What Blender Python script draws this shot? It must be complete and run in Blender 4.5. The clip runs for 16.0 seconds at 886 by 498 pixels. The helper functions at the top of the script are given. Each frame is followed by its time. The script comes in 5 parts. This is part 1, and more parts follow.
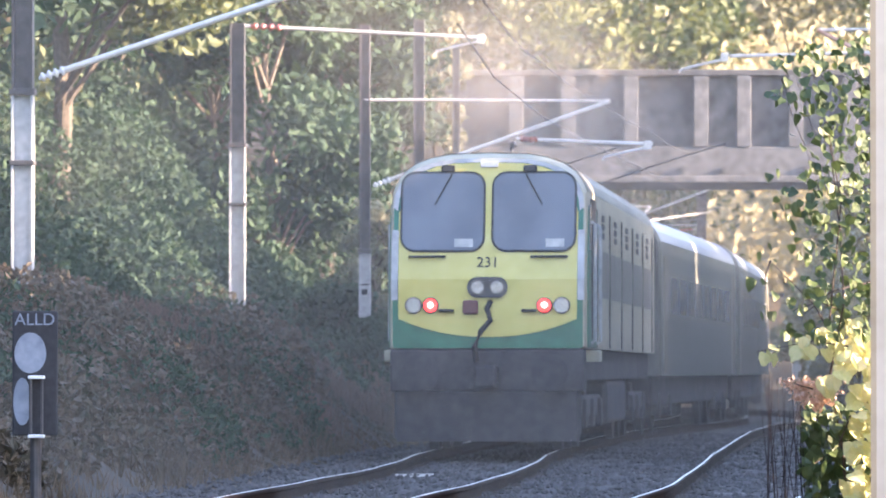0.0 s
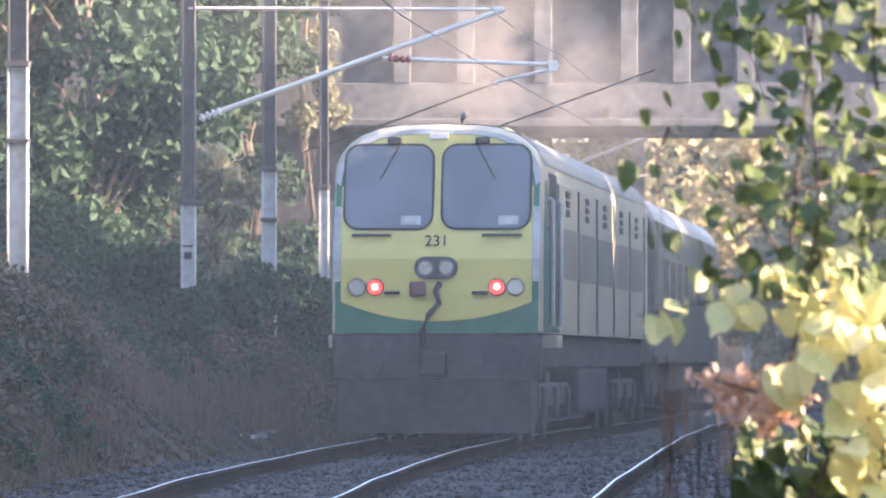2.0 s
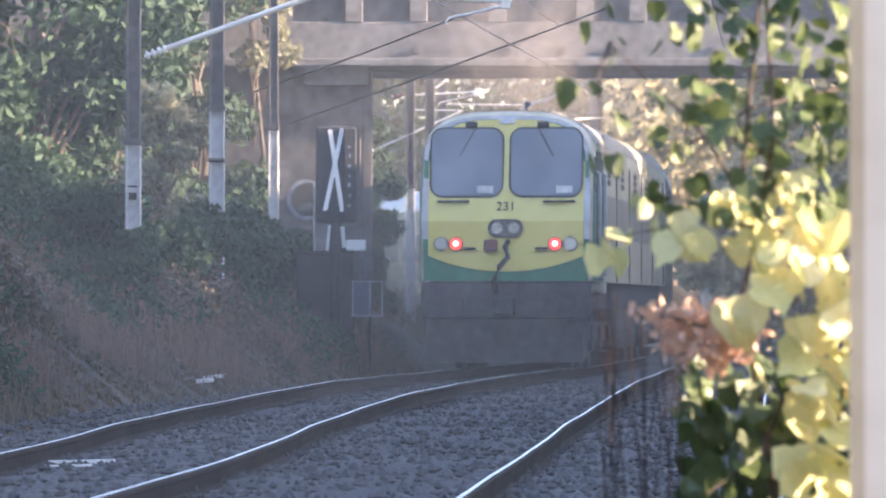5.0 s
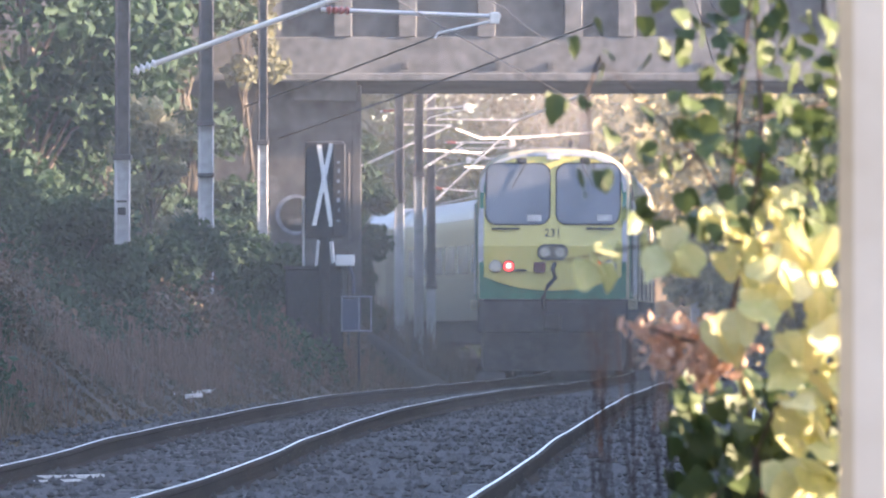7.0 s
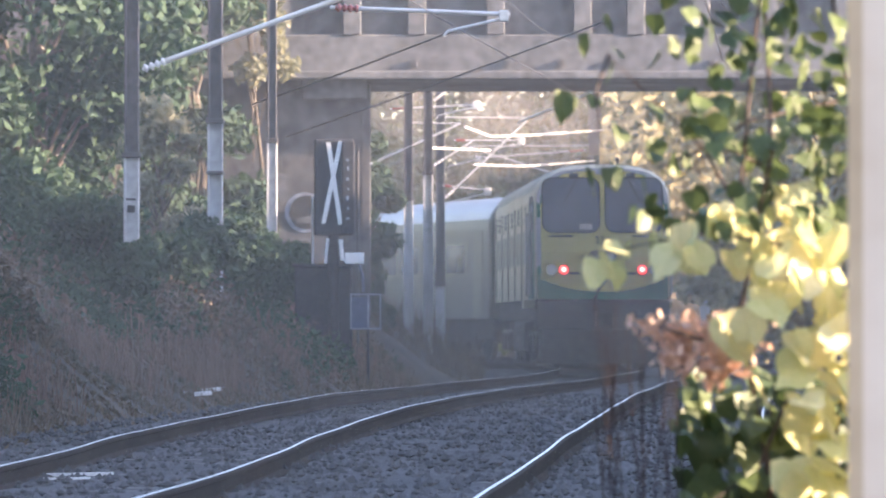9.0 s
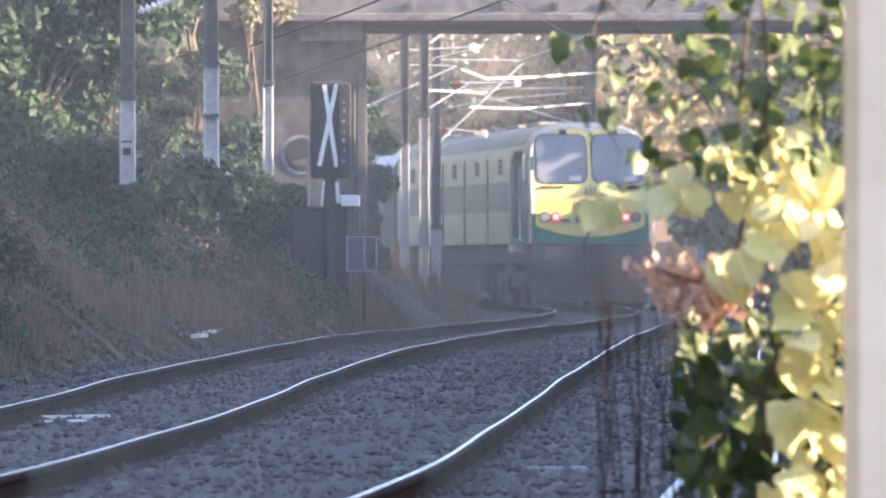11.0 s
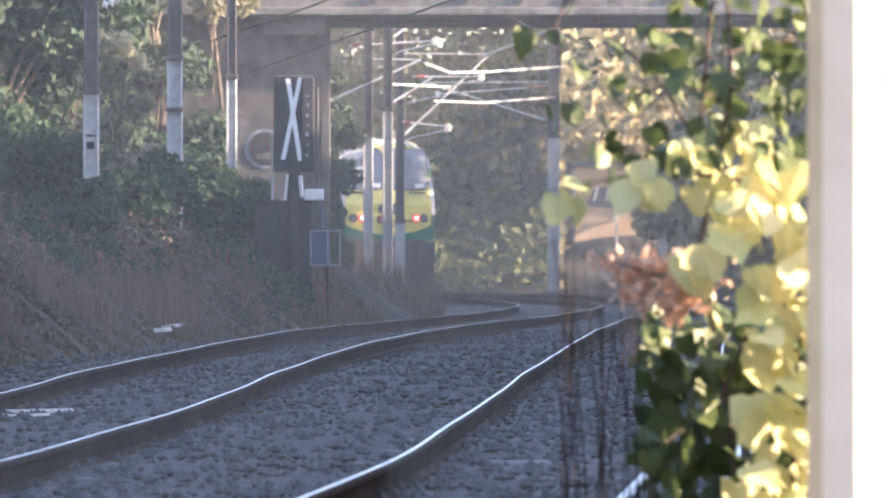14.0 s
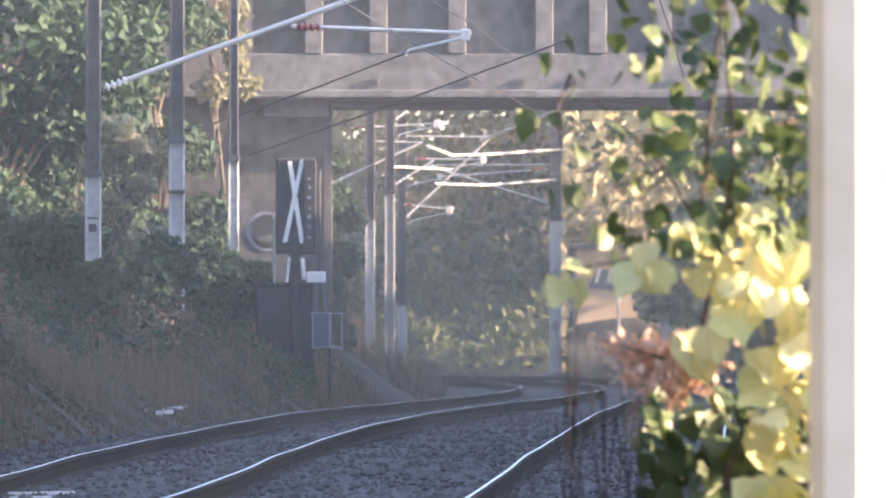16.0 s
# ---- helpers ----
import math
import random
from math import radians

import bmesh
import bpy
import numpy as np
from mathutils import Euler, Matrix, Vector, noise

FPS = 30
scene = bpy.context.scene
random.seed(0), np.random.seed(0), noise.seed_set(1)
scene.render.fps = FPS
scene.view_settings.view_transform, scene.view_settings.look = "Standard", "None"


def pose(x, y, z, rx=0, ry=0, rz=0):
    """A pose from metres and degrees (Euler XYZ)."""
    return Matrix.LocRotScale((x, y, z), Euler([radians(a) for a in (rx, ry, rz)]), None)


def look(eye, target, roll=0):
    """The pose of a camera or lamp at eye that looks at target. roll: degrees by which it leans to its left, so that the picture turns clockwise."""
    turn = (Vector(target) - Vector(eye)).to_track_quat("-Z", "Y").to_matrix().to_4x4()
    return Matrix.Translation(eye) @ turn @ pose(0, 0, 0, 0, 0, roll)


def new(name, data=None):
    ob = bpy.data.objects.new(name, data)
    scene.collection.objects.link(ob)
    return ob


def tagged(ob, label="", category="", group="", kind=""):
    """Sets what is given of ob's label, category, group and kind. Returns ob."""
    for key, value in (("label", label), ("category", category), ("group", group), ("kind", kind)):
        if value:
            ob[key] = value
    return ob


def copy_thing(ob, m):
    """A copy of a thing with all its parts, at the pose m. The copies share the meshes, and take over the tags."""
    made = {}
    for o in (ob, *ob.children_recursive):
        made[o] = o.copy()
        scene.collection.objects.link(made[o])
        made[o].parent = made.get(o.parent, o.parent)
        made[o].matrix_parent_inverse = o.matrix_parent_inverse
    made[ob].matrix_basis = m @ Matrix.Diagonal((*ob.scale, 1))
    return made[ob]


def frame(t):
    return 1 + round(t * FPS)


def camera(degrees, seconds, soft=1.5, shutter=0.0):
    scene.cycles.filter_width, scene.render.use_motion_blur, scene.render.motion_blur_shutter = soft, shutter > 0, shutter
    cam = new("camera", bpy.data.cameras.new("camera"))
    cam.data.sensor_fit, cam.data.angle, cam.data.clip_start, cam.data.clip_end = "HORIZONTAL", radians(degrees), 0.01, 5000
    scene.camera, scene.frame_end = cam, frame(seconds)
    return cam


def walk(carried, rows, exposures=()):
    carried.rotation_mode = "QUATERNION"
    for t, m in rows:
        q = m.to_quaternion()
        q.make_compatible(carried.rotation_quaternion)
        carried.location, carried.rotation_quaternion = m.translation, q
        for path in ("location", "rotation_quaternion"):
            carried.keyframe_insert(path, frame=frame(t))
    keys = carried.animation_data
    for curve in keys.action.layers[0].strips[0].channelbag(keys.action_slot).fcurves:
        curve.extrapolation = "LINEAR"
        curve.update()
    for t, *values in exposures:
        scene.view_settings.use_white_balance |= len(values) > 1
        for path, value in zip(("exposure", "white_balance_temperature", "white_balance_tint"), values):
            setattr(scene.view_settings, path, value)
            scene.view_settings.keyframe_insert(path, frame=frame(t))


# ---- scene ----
cam = camera(9.0, 16.0, soft=1.8)
cam.data.dof.use_dof = True
cam.data.dof.focus_distance = 50.0
cam.data.dof.aperture_fstop = 6.8


def aim(x, y, z, turn, tilt):
    """A camera pose from its place, its turn to the right and its tilt upwards."""
    return pose(x, y, z, 90 + tilt, 0, -turn)


walk(cam, [
    (0, aim(-1.150, -24.575, 1.057, -1.2694, 1.2563)),
    (0.5, aim(-1.189, -21.911, 1.118, -1.1837, 1.3143)),
    (1, aim(-0.586, -12.486, 1.017, -0.7786, 1.0410)),
    (1.5, aim(-0.222, -6.486, 1.045, -1.4507, 1.0598)),
    (2, aim(-0.104, -1.633, 1.048, -0.8200, 1.1274)),
    (2.2, aim(-0.045, -0.600, 1.020, -1.2100, 1.0900)),
    (2.5, aim(0.000, 0.000, 1.000, -1.5005, 1.0010)),
    (3, aim(0.000, 0.000, 1.000, -1.0138, 0.3165)),
    (3.5, aim(0.000, 0.000, 1.000, 0.0840, 0.1195)),
    (4, aim(0.000, 0.000, 1.000, -0.1712, 0.0224)),
    (4.5, aim(0.000, 0.000, 1.000, -0.3012, 0.1913)),
    (5, aim(0.000, 0.000, 1.000, -0.4083, 0.5803)),
    (5.2, aim(0.000, 0.000, 1.000, -0.5085, 0.7581)),
    (7.3, aim(0.000, 0.000, 1.000, -0.1724, 0.7319)),
    (7.5, aim(0.000, 0.000, 1.000, 0.1607, 0.7572)),
    (8, aim(0.000, 0.000, 1.000, 0.2108, 0.6602)),
    (8.5, aim(0.000, 0.000, 1.000, -0.0641, 0.8462)),
    (9, aim(0.000, 0.000, 1.000, -0.3909, 0.7113)),
    (9.5, aim(0.000, 0.000, 1.000, -0.1862, 0.5039)),
    (12, aim(0.000, 0.000, 1.000, -0.4403, 0.0634)),
    (12.5, aim(0.000, 0.000, 1.000, -0.2392, 0.1404)),
    (13, aim(0.000, 0.000, 1.000, -0.0219, 0.1897)),
    (13.5, aim(0.000, 0.000, 1.000, -0.1990, 0.1442)),
    (14, aim(0.000, 0.000, 1.000, 0.0195, 0.0639)),
    (14.5, aim(0.000, 0.000, 1.000, 0.0674, 0.2828)),
    (15, aim(0.000, 0.000, 1.000, 0.0147, 0.4098)),
    (15.5, aim(0.000, 0.000, 1.000, 0.0892, 0.8250)),
    (16, aim(0.000, 0.000, 1.000, 0.0000, 0.9029)),
], exposures=[(0, 2.98, 6350, 25), (1.0, 2.8, 6350, 25), (1.5, 2.72, 6350, 25), (2.0, 2.86, 6350, 25), (2.5, 2.72, 6350, 25), (3, 2.66, 6350, 25), (5, 2.8, 6350, 25), (9.5, 2.8, 6400, 25), (12, 2.88, 6450, 25), (13.5, 2.82, 6500, 25), (16, 2.78, 6550, 25)])

# ---- light ----
SUN_TO = Vector((math.cos(radians(17)) * math.sin(radians(97)), math.cos(radians(17)) * math.cos(radians(97)), math.sin(radians(17))))
world = bpy.data.worlds.new("sky")
scene.world = world
world.use_nodes = True
wn = world.node_tree.nodes
sky = wn.new("ShaderNodeTexSky")
sky.sky_type, sky.sun_disc = "NISHITA", False
sky.sun_elevation, sky.sun_rotation = radians(17), radians(97)
sky.dust_density = 1.0
wn["Background"].inputs[1].default_value = 0.15
world.node_tree.links.new(sky.outputs[0], wn["Background"].inputs[0])
sun = new("sun", bpy.data.lights.new("sun", "SUN"))
sun.data.energy, sun.data.angle, sun.data.color = 5.0, radians(0.6), (1.0, 0.81, 0.56)
sun.matrix_world = look((60, 40, 40), Vector((60, 40, 40)) - SUN_TO)


# ---- materials ----
def material(name, dark, light, rough=0.7, metal=0.0, grain=8.0, stain=0.6, bump=0.3, vary=0.0, leafy=0.0, coat=0.0):
    """Two colours mixed by fine grain and broad stains, with relief; vary: change from piece to piece; leafy: light that shines through."""
    m = bpy.data.materials.new(name)
    m.use_nodes = True
    t = m.node_tree
    b = t.nodes["Principled BSDF"]
    geo = t.nodes.new("ShaderNodeTexCoord")
    fine = t.nodes.new("ShaderNodeTexNoise")
    fine.inputs["Scale"].default_value, fine.inputs["Detail"].default_value = grain, 6.0
    broad = t.nodes.new("ShaderNodeTexNoise")
    broad.inputs["Scale"].default_value, broad.inputs["Detail"].default_value = stain, 3.0
    for n in (fine, broad):
        t.links.new(geo.outputs["Object"], n.inputs["Vector"])
    add = t.nodes.new("ShaderNodeMath")
    add.operation = "ADD"
    t.links.new(fine.outputs["Fac"], add.inputs[0])
    t.links.new(broad.outputs["Fac"], add.inputs[1])
    spread = t.nodes.new("ShaderNodeMapRange")
    spread.inputs["From Min"].default_value, spread.inputs["From Max"].default_value = 0.7, 1.3
    t.links.new(add.outputs[0], spread.inputs["Value"])
    factor = spread.outputs[0]
    if vary:
        isle, mixer = t.nodes.new("ShaderNodeNewGeometry"), t.nodes.new("ShaderNodeMix")
        mixer.inputs[0].default_value = vary
        t.links.new(factor, mixer.inputs[2])
        own = t.nodes.new("ShaderNodeObjectInfo")
        both = t.nodes.new("ShaderNodeMath")
        both.operation = "ADD"
        wrap = t.nodes.new("ShaderNodeMath")
        wrap.operation = "FRACT"
        t.links.new(isle.outputs["Random Per Island"], both.inputs[0])
        t.links.new(own.outputs["Random"], both.inputs[1])
        t.links.new(both.outputs[0], wrap.inputs[0])
        t.links.new(wrap.outputs[0], mixer.inputs[3])
        factor = mixer.outputs[0]
    mix = t.nodes.new("ShaderNodeMix")
    mix.data_type = "RGBA"
    mix.inputs[6].default_value, mix.inputs[7].default_value = (*dark, 1), (*light, 1)
    t.links.new(factor, mix.inputs[0])
    t.links.new(mix.outputs[2], b.inputs["Base Color"])
    b.inputs["Roughness"].default_value, b.inputs["Metallic"].default_value = rough, metal
    b.inputs["Coat Weight"].default_value = coat
    if bump:
        relief = t.nodes.new("ShaderNodeBump")
        relief.inputs["Strength"].default_value, relief.inputs["Distance"].default_value = bump, 0.02
        t.links.new(fine.outputs["Fac"], relief.inputs["Height"])
        t.links.new(relief.outputs[0], b.inputs["Normal"])
    if leafy:
        thin, blend = t.nodes.new("ShaderNodeBsdfTranslucent"), t.nodes.new("ShaderNodeMixShader")
        blend.inputs[0].default_value = leafy
        t.links.new(mix.outputs[2], thin.inputs["Color"])
        t.links.new(b.outputs[0], blend.inputs[1])
        t.links.new(thin.outputs[0], blend.inputs[2])
        t.links.new(blend.outputs[0], t.nodes["Material Output"].inputs["Surface"])
    return m


def glow(name, colour, strength):
    m = bpy.data.materials.new(name)
    m.use_nodes = True
    b = m.node_tree.nodes["Principled BSDF"]
    b.inputs["Base Color"].default_value = (*colour, 1)
    b.inputs["Emission Color"].default_value = (*colour, 1)
    b.inputs["Emission Strength"].default_value = strength
    return m


M_SOIL = material("soil_and_grass", (0.03, 0.026, 0.018), (0.085, 0.066, 0.045), 0.95, grain=3, stain=0.25)
M_BALLAST = material("ballast", (0.024, 0.024, 0.026), (0.066, 0.064, 0.066), 0.95, grain=22, stain=0.5, bump=1.0)
M_STONE = material("ballast_stone", (0.028, 0.028, 0.03), (0.09, 0.086, 0.086), 0.9, grain=14, bump=0.2, vary=0.6)
M_RAIL = material("rusty_rail_web", (0.02, 0.015, 0.013), (0.05, 0.034, 0.027), 0.95, grain=20)
M_RAIL.node_tree.nodes["Principled BSDF"].inputs["Specular IOR Level"].default_value = 0.1
# Warm tint: part of the heads' warm glint is put into the colour.
M_RAILTOP = material("polished_rail_head", (0.86, 0.83, 0.78), (0.95, 0.93, 0.88), 0.45, 1.0, grain=30, bump=0.03)
M_SLEEPER = material("sleeper_concrete", (0.055, 0.052, 0.05), (0.11, 0.105, 0.1), 0.9, grain=18, vary=0.3)
M_CONCRETE = material("weathered_concrete", (0.075, 0.075, 0.078), (0.19, 0.186, 0.184), 0.9, grain=5, stain=0.7, bump=0.4)
M_CONCRETE_DARK = material("darker_concrete", (0.05, 0.05, 0.052), (0.135, 0.13, 0.125), 0.9, grain=4, stain=0.5, bump=0.4)
M_MAST = material("dark_mast_steel", (0.05, 0.05, 0.05), (0.11, 0.1, 0.1), 0.55, 0.3, grain=9)
M_MASTWHITE = material("flaking_white_paint", (0.36, 0.36, 0.35), (0.61, 0.61, 0.60), 0.6, grain=12, stain=2.0)
# Warm and pale: sunlight on the tubes is put into this colour.
M_TUBE = material("sun_pale_galvanised_tube", (0.58, 0.54, 0.48), (0.78, 0.74, 0.67), 0.45, 0.3, grain=20, bump=0.1)
M_RUSTTUBE = material("rusty_tube", (0.3, 0.15, 0.1), (0.6, 0.38, 0.28), 0.5, 0.3, grain=14)
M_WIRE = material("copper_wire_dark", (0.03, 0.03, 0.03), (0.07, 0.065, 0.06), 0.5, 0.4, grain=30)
M_PORCELAIN = material("brown_red_insulator", (0.25, 0.05, 0.04), (0.4, 0.1, 0.08), 0.25, grain=20, bump=0)
M_BLACK = material("black_paint", (0.018, 0.018, 0.02), (0.038, 0.038, 0.042), 0.8, grain=14)
M_WHITE = material("white_paint", (0.66, 0.66, 0.64), (0.82, 0.82, 0.8), 0.5, grain=10, stain=1.5)
M_BLUE = material("faded_blue_paint", (0.045, 0.055, 0.09), (0.085, 0.1, 0.15), 0.6, grain=10)
M_YELLOW = material("warning_yellow_paint", (0.64, 0.53, 0.12), (0.76, 0.65, 0.19), 0.4, grain=6, stain=1.2, bump=0.04, coat=0.3)
M_GREEN = material("rail_green_paint", (0.0, 0.12, 0.065), (0.01, 0.19, 0.1), 0.4, grain=6, stain=1.2, bump=0.04, coat=0.3)
# Silver-grey side: the cream cast of sunlight is put into its colour.
M_CREAM = material("grimy_sun_creamed_silver_side", (0.42, 0.38, 0.27), (0.6, 0.54, 0.38), 0.5, 0.1, grain=5, stain=0.8, bump=0.05)
M_COACH = material("dull_grey_green_coach_paint", (0.12, 0.124, 0.105), (0.2, 0.2, 0.17), 0.4, 0.1, grain=5, stain=0.8, bump=0.05)
M_BAND = material("grey_side_band", (0.2, 0.19, 0.15), (0.3, 0.28, 0.22), 0.5, 0.1, grain=5, stain=0.8, bump=0.05)
M_ROOF = material("pale_roof_paint", (0.5, 0.5, 0.5), (0.72, 0.72, 0.72), 0.35, 0.2, grain=5, stain=0.6)
M_LOCOROOF = material("brown_roof_paint", (0.22, 0.2, 0.16), (0.38, 0.34, 0.26), 0.6, 0.1, grain=5, stain=0.6)
M_GRIME = material("brake_dust_grime", (0.03, 0.028, 0.032), (0.075, 0.067, 0.067), 0.8, grain=7, stain=1.2)
# Blue-grey base holds the sky's reflection and haze on the glass.
M_GLASS = material("dark_glass_with_sky_tone", (0.11, 0.125, 0.15), (0.17, 0.19, 0.22), 0.2, 0.0, grain=1.5, stain=0.7, bump=0.0, coat=0.25)
M_RUBBER = material("black_rubber", (0.01, 0.01, 0.01), (0.03, 0.03, 0.03), 0.7, grain=20)
M_LAMPGLASS = material("clear_lamp_glass", (0.3, 0.3, 0.3), (0.55, 0.55, 0.55), 0.15, 0.5, grain=30, bump=0.2)
M_MAROON = material("maroon_socket", (0.12, 0.04, 0.04), (0.2, 0.07, 0.06), 0.6, grain=20)
M_TAIL = glow("lit_red_tail_lamp", (1.0, 0.045, 0.03), 0.5)
M_TAILHOT = glow("lit_tail_lamp_core", (1.0, 0.6, 0.5), 0.8)
M_BARK = material("bark", (0.05, 0.04, 0.03), (0.16, 0.13, 0.1), 0.9, grain=12, bump=0.8)
M_TWIG = material("dry_twig", (0.03, 0.023, 0.018), (0.08, 0.055, 0.04), 0.9, grain=30)
# Near black: the shade on these stems is put into their colour.
M_STEM = material("shade_dark_dead_stem", (0.008, 0.006, 0.006), (0.025, 0.015, 0.013), 0.9, grain=30)
# Darkened: some of the bank's shade is part of this leaf colour.
M_IVY = material("shade_dark_ivy_leaf", (0.02, 0.045, 0.022), (0.045, 0.09, 0.042), 0.8, grain=4, stain=0.5, bump=0, vary=0.35, leafy=0.25)
M_BRAMBLE = material("bramble_leaf_with_brown", (0.045, 0.048, 0.026), (0.16, 0.11, 0.07), 0.6, grain=3, stain=0.35, bump=0, vary=0.5, leafy=0.2)
M_DRYGRASS = material("dry_grass", (0.075, 0.06, 0.035), (0.18, 0.13, 0.085), 0.9, grain=3, stain=0.4, bump=0, vary=0.5, leafy=0.3)
M_TUSSOCK = material("brown_tussock_grass", (0.095, 0.062, 0.045), (0.21, 0.14, 0.1), 0.9, grain=3, stain=0.8, bump=0, vary=0.5, leafy=0.3)
# Lit copy of the woodland leaf: sunlight is put into the colour.
M_SUNWOODS = material("sun_painted_woodland_leaf", (0.11, 0.12, 0.06), (0.38, 0.36, 0.24), 0.6, grain=1, stain=0.12, bump=0, vary=0.5, leafy=0.45)
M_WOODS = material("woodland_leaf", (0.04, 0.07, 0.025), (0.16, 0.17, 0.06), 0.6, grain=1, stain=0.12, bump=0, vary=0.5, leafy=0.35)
# Autumn yellow raised further: sunlight on the wood is in the colour.
M_AUTUMN = material("sun_bright_autumn_leaf", (0.3, 0.26, 0.13), (0.66, 0.57, 0.34), 0.6, grain=1, stain=0.15, bump=0, vary=0.6, leafy=0.6)
M_LEAFDARK = material("deep_green_lobed_leaf", (0.035, 0.058, 0.02), (0.1, 0.135, 0.045), 0.5, grain=12, stain=3, bump=0.1, vary=0.6, leafy=0.3)
# Lime leaves lightened: their glaring sunlight is put into the colour.
M_LEAFPALE = material("sun_pale_lobed_leaf", (0.44, 0.46, 0.17), (0.76, 0.68, 0.4), 0.45, grain=12, stain=3, bump=0.1, vary=0.6, leafy=0.4)
M_SEED = material("rusty_pink_seed_head", (0.5, 0.3, 0.2), (0.82, 0.6, 0.46), 0.9, grain=40, vary=0.6, leafy=0.3)
M_POST = material("painted_beige_post", (0.54, 0.43, 0.31), (0.64, 0.53, 0.4), 0.5, grain=6, stain=1.0, bump=0.05)
M_POSTEDGE = material("tan_edge_tone", (0.36, 0.26, 0.15), (0.48, 0.36, 0.22), 0.5, grain=6, stain=1.0, bump=0.05)
M_BOARD = material("brown_painted_board", (0.2, 0.13, 0.1), (0.32, 0.22, 0.17), 0.7, grain=8, stain=1.0)
M_HUT = material("tan_render", (0.4, 0.3, 0.2), (0.6, 0.46, 0.33), 0.9, grain=6, stain=0.8)
# Pale paint cut to blue-grey: the board's shade is in the colour.
M_OVAL = material("shade_greyed_pale_paint", (0.15, 0.17, 0.21), (0.26, 0.29, 0.34), 0.7, grain=10, stain=3)
M_PLANK = material("bleached_timber", (0.38, 0.37, 0.35), (0.68, 0.66, 0.62), 0.8, grain=10, stain=2)


def smoke(name, dense, size, colour=(0.6, 0.535, 0.465), round_edge=False):
    """Thin smoke: it scatters light both ways and lets most of the view through; its density billows and thins out to the edges."""
    m = bpy.data.materials.new(name)
    m.use_nodes = True
    t = m.node_tree
    t.nodes.remove(t.nodes["Principled BSDF"])

    def node(kind, **sets):
        n = t.nodes.new(kind)
        for k, v in sets.items():
            n.inputs[k].default_value = v
        return n

    def calc(op, a, b):
        n = t.nodes.new("ShaderNodeMath")
        n.operation, n.use_clamp = op, True
        for k, v in enumerate((a, b)):
            if isinstance(v, float):
                n.inputs[k].default_value = v
            else:
                t.links.new(v, n.inputs[k])
        return n.outputs[0]
    co = t.nodes.new("ShaderNodeTexCoord")
    billow = node("ShaderNodeTexNoise", Scale=size, Detail=4.0, Roughness=0.5, Distortion=0.6)
    t.links.new(co.outputs["Object"], billow.inputs["Vector"])
    amount = node("ShaderNodeMapRange")
    amount.inputs["From Min"].default_value, amount.inputs["From Max"].default_value = 0.25, 0.75
    amount.inputs["To Min"].default_value = 0.0 if round_edge else 0.5
    t.links.new(billow.outputs["Fac"], amount.inputs["Value"])
    if round_edge:
        far_out = t.nodes.new("ShaderNodeVectorMath")
        far_out.operation = "DISTANCE"
        far_out.inputs[1].default_value = (0.5, 0.5, 0.5)
        flat = t.nodes.new("ShaderNodeVectorMath")
        flat.operation = "MULTIPLY_ADD"
        flat.inputs[1].default_value, flat.inputs[2].default_value = (1, 0, 1), (0, 0.5, 0)
        t.links.new(co.outputs["Generated"], flat.inputs[0])
        t.links.new(flat.outputs[0], far_out.inputs[0])
        fade = node("ShaderNodeMapRange")
        fade.interpolation_type = "SMOOTHSTEP"
        fade.inputs["From Min"].default_value, fade.inputs["From Max"].default_value = 0.5, 0.05
        t.links.new(far_out.outputs["Value"], fade.inputs["Value"])
        fade = fade.outputs[0]
    else:
        xyz = t.nodes.new("ShaderNodeSeparateXYZ")
        t.links.new(co.outputs["Generated"], xyz.inputs[0])
        fade = None
        for axis, lo, hi in ((0, 0.0, 0.12), (0, 1.0, 0.88), (2, 1.0, 0.35)):
            edge = node("ShaderNodeMapRange")
            edge.interpolation_type = "SMOOTHSTEP"
            edge.inputs["From Min"].default_value, edge.inputs["From Max"].default_value = lo, hi
            t.links.new(xyz.outputs[axis], edge.inputs["Value"])
            fade = edge.outputs[0] if fade is None else calc("MULTIPLY", fade, edge.outputs[0])
    alpha = calc("MULTIPLY", calc("MULTIPLY", amount.outputs[0], fade), dense)
    clear, near_side, through_it = node("ShaderNodeBsdfTransparent"), node("ShaderNodeBsdfDiffuse", Color=(*colour, 1)), node("ShaderNodeBsdfTranslucent", Color=(*colour, 1))
    both, out = node("ShaderNodeMixShader"), node("ShaderNodeMixShader")
    t.links.new(near_side.outputs[0], both.inputs[1])
    t.links.new(through_it.outputs[0], both.inputs[2])
    t.links.new(alpha, out.inputs[0])
    t.links.new(clear.outputs[0], out.inputs[1])
    t.links.new(both.outputs[0], out.inputs[2])
    t.links.new(out.outputs[0], t.nodes["Material Output"].inputs["Surface"])
    return m


# ---- mesh helpers ----
def obj(name, bm, mat, parent=None, label=""):
    me = bpy.data.meshes.new(name)
    bm.to_mesh(me)
    bm.free()
    if mat:
        me.materials.append(mat)
    ob = new(name, me)
    if parent:
        ob.parent = parent
    if label:
        ob["label"] = label
    return ob


def part(name, bm, mat, parent, label=""):
    """One mesh under a thing or a part."""
    return obj(name, bm, mat, parent, label)


def thing(name, m, label, category, group=""):
    """An empty at a thing's base."""
    ob = new(name)
    ob.matrix_world = m
    return tagged(ob, label, category, group)


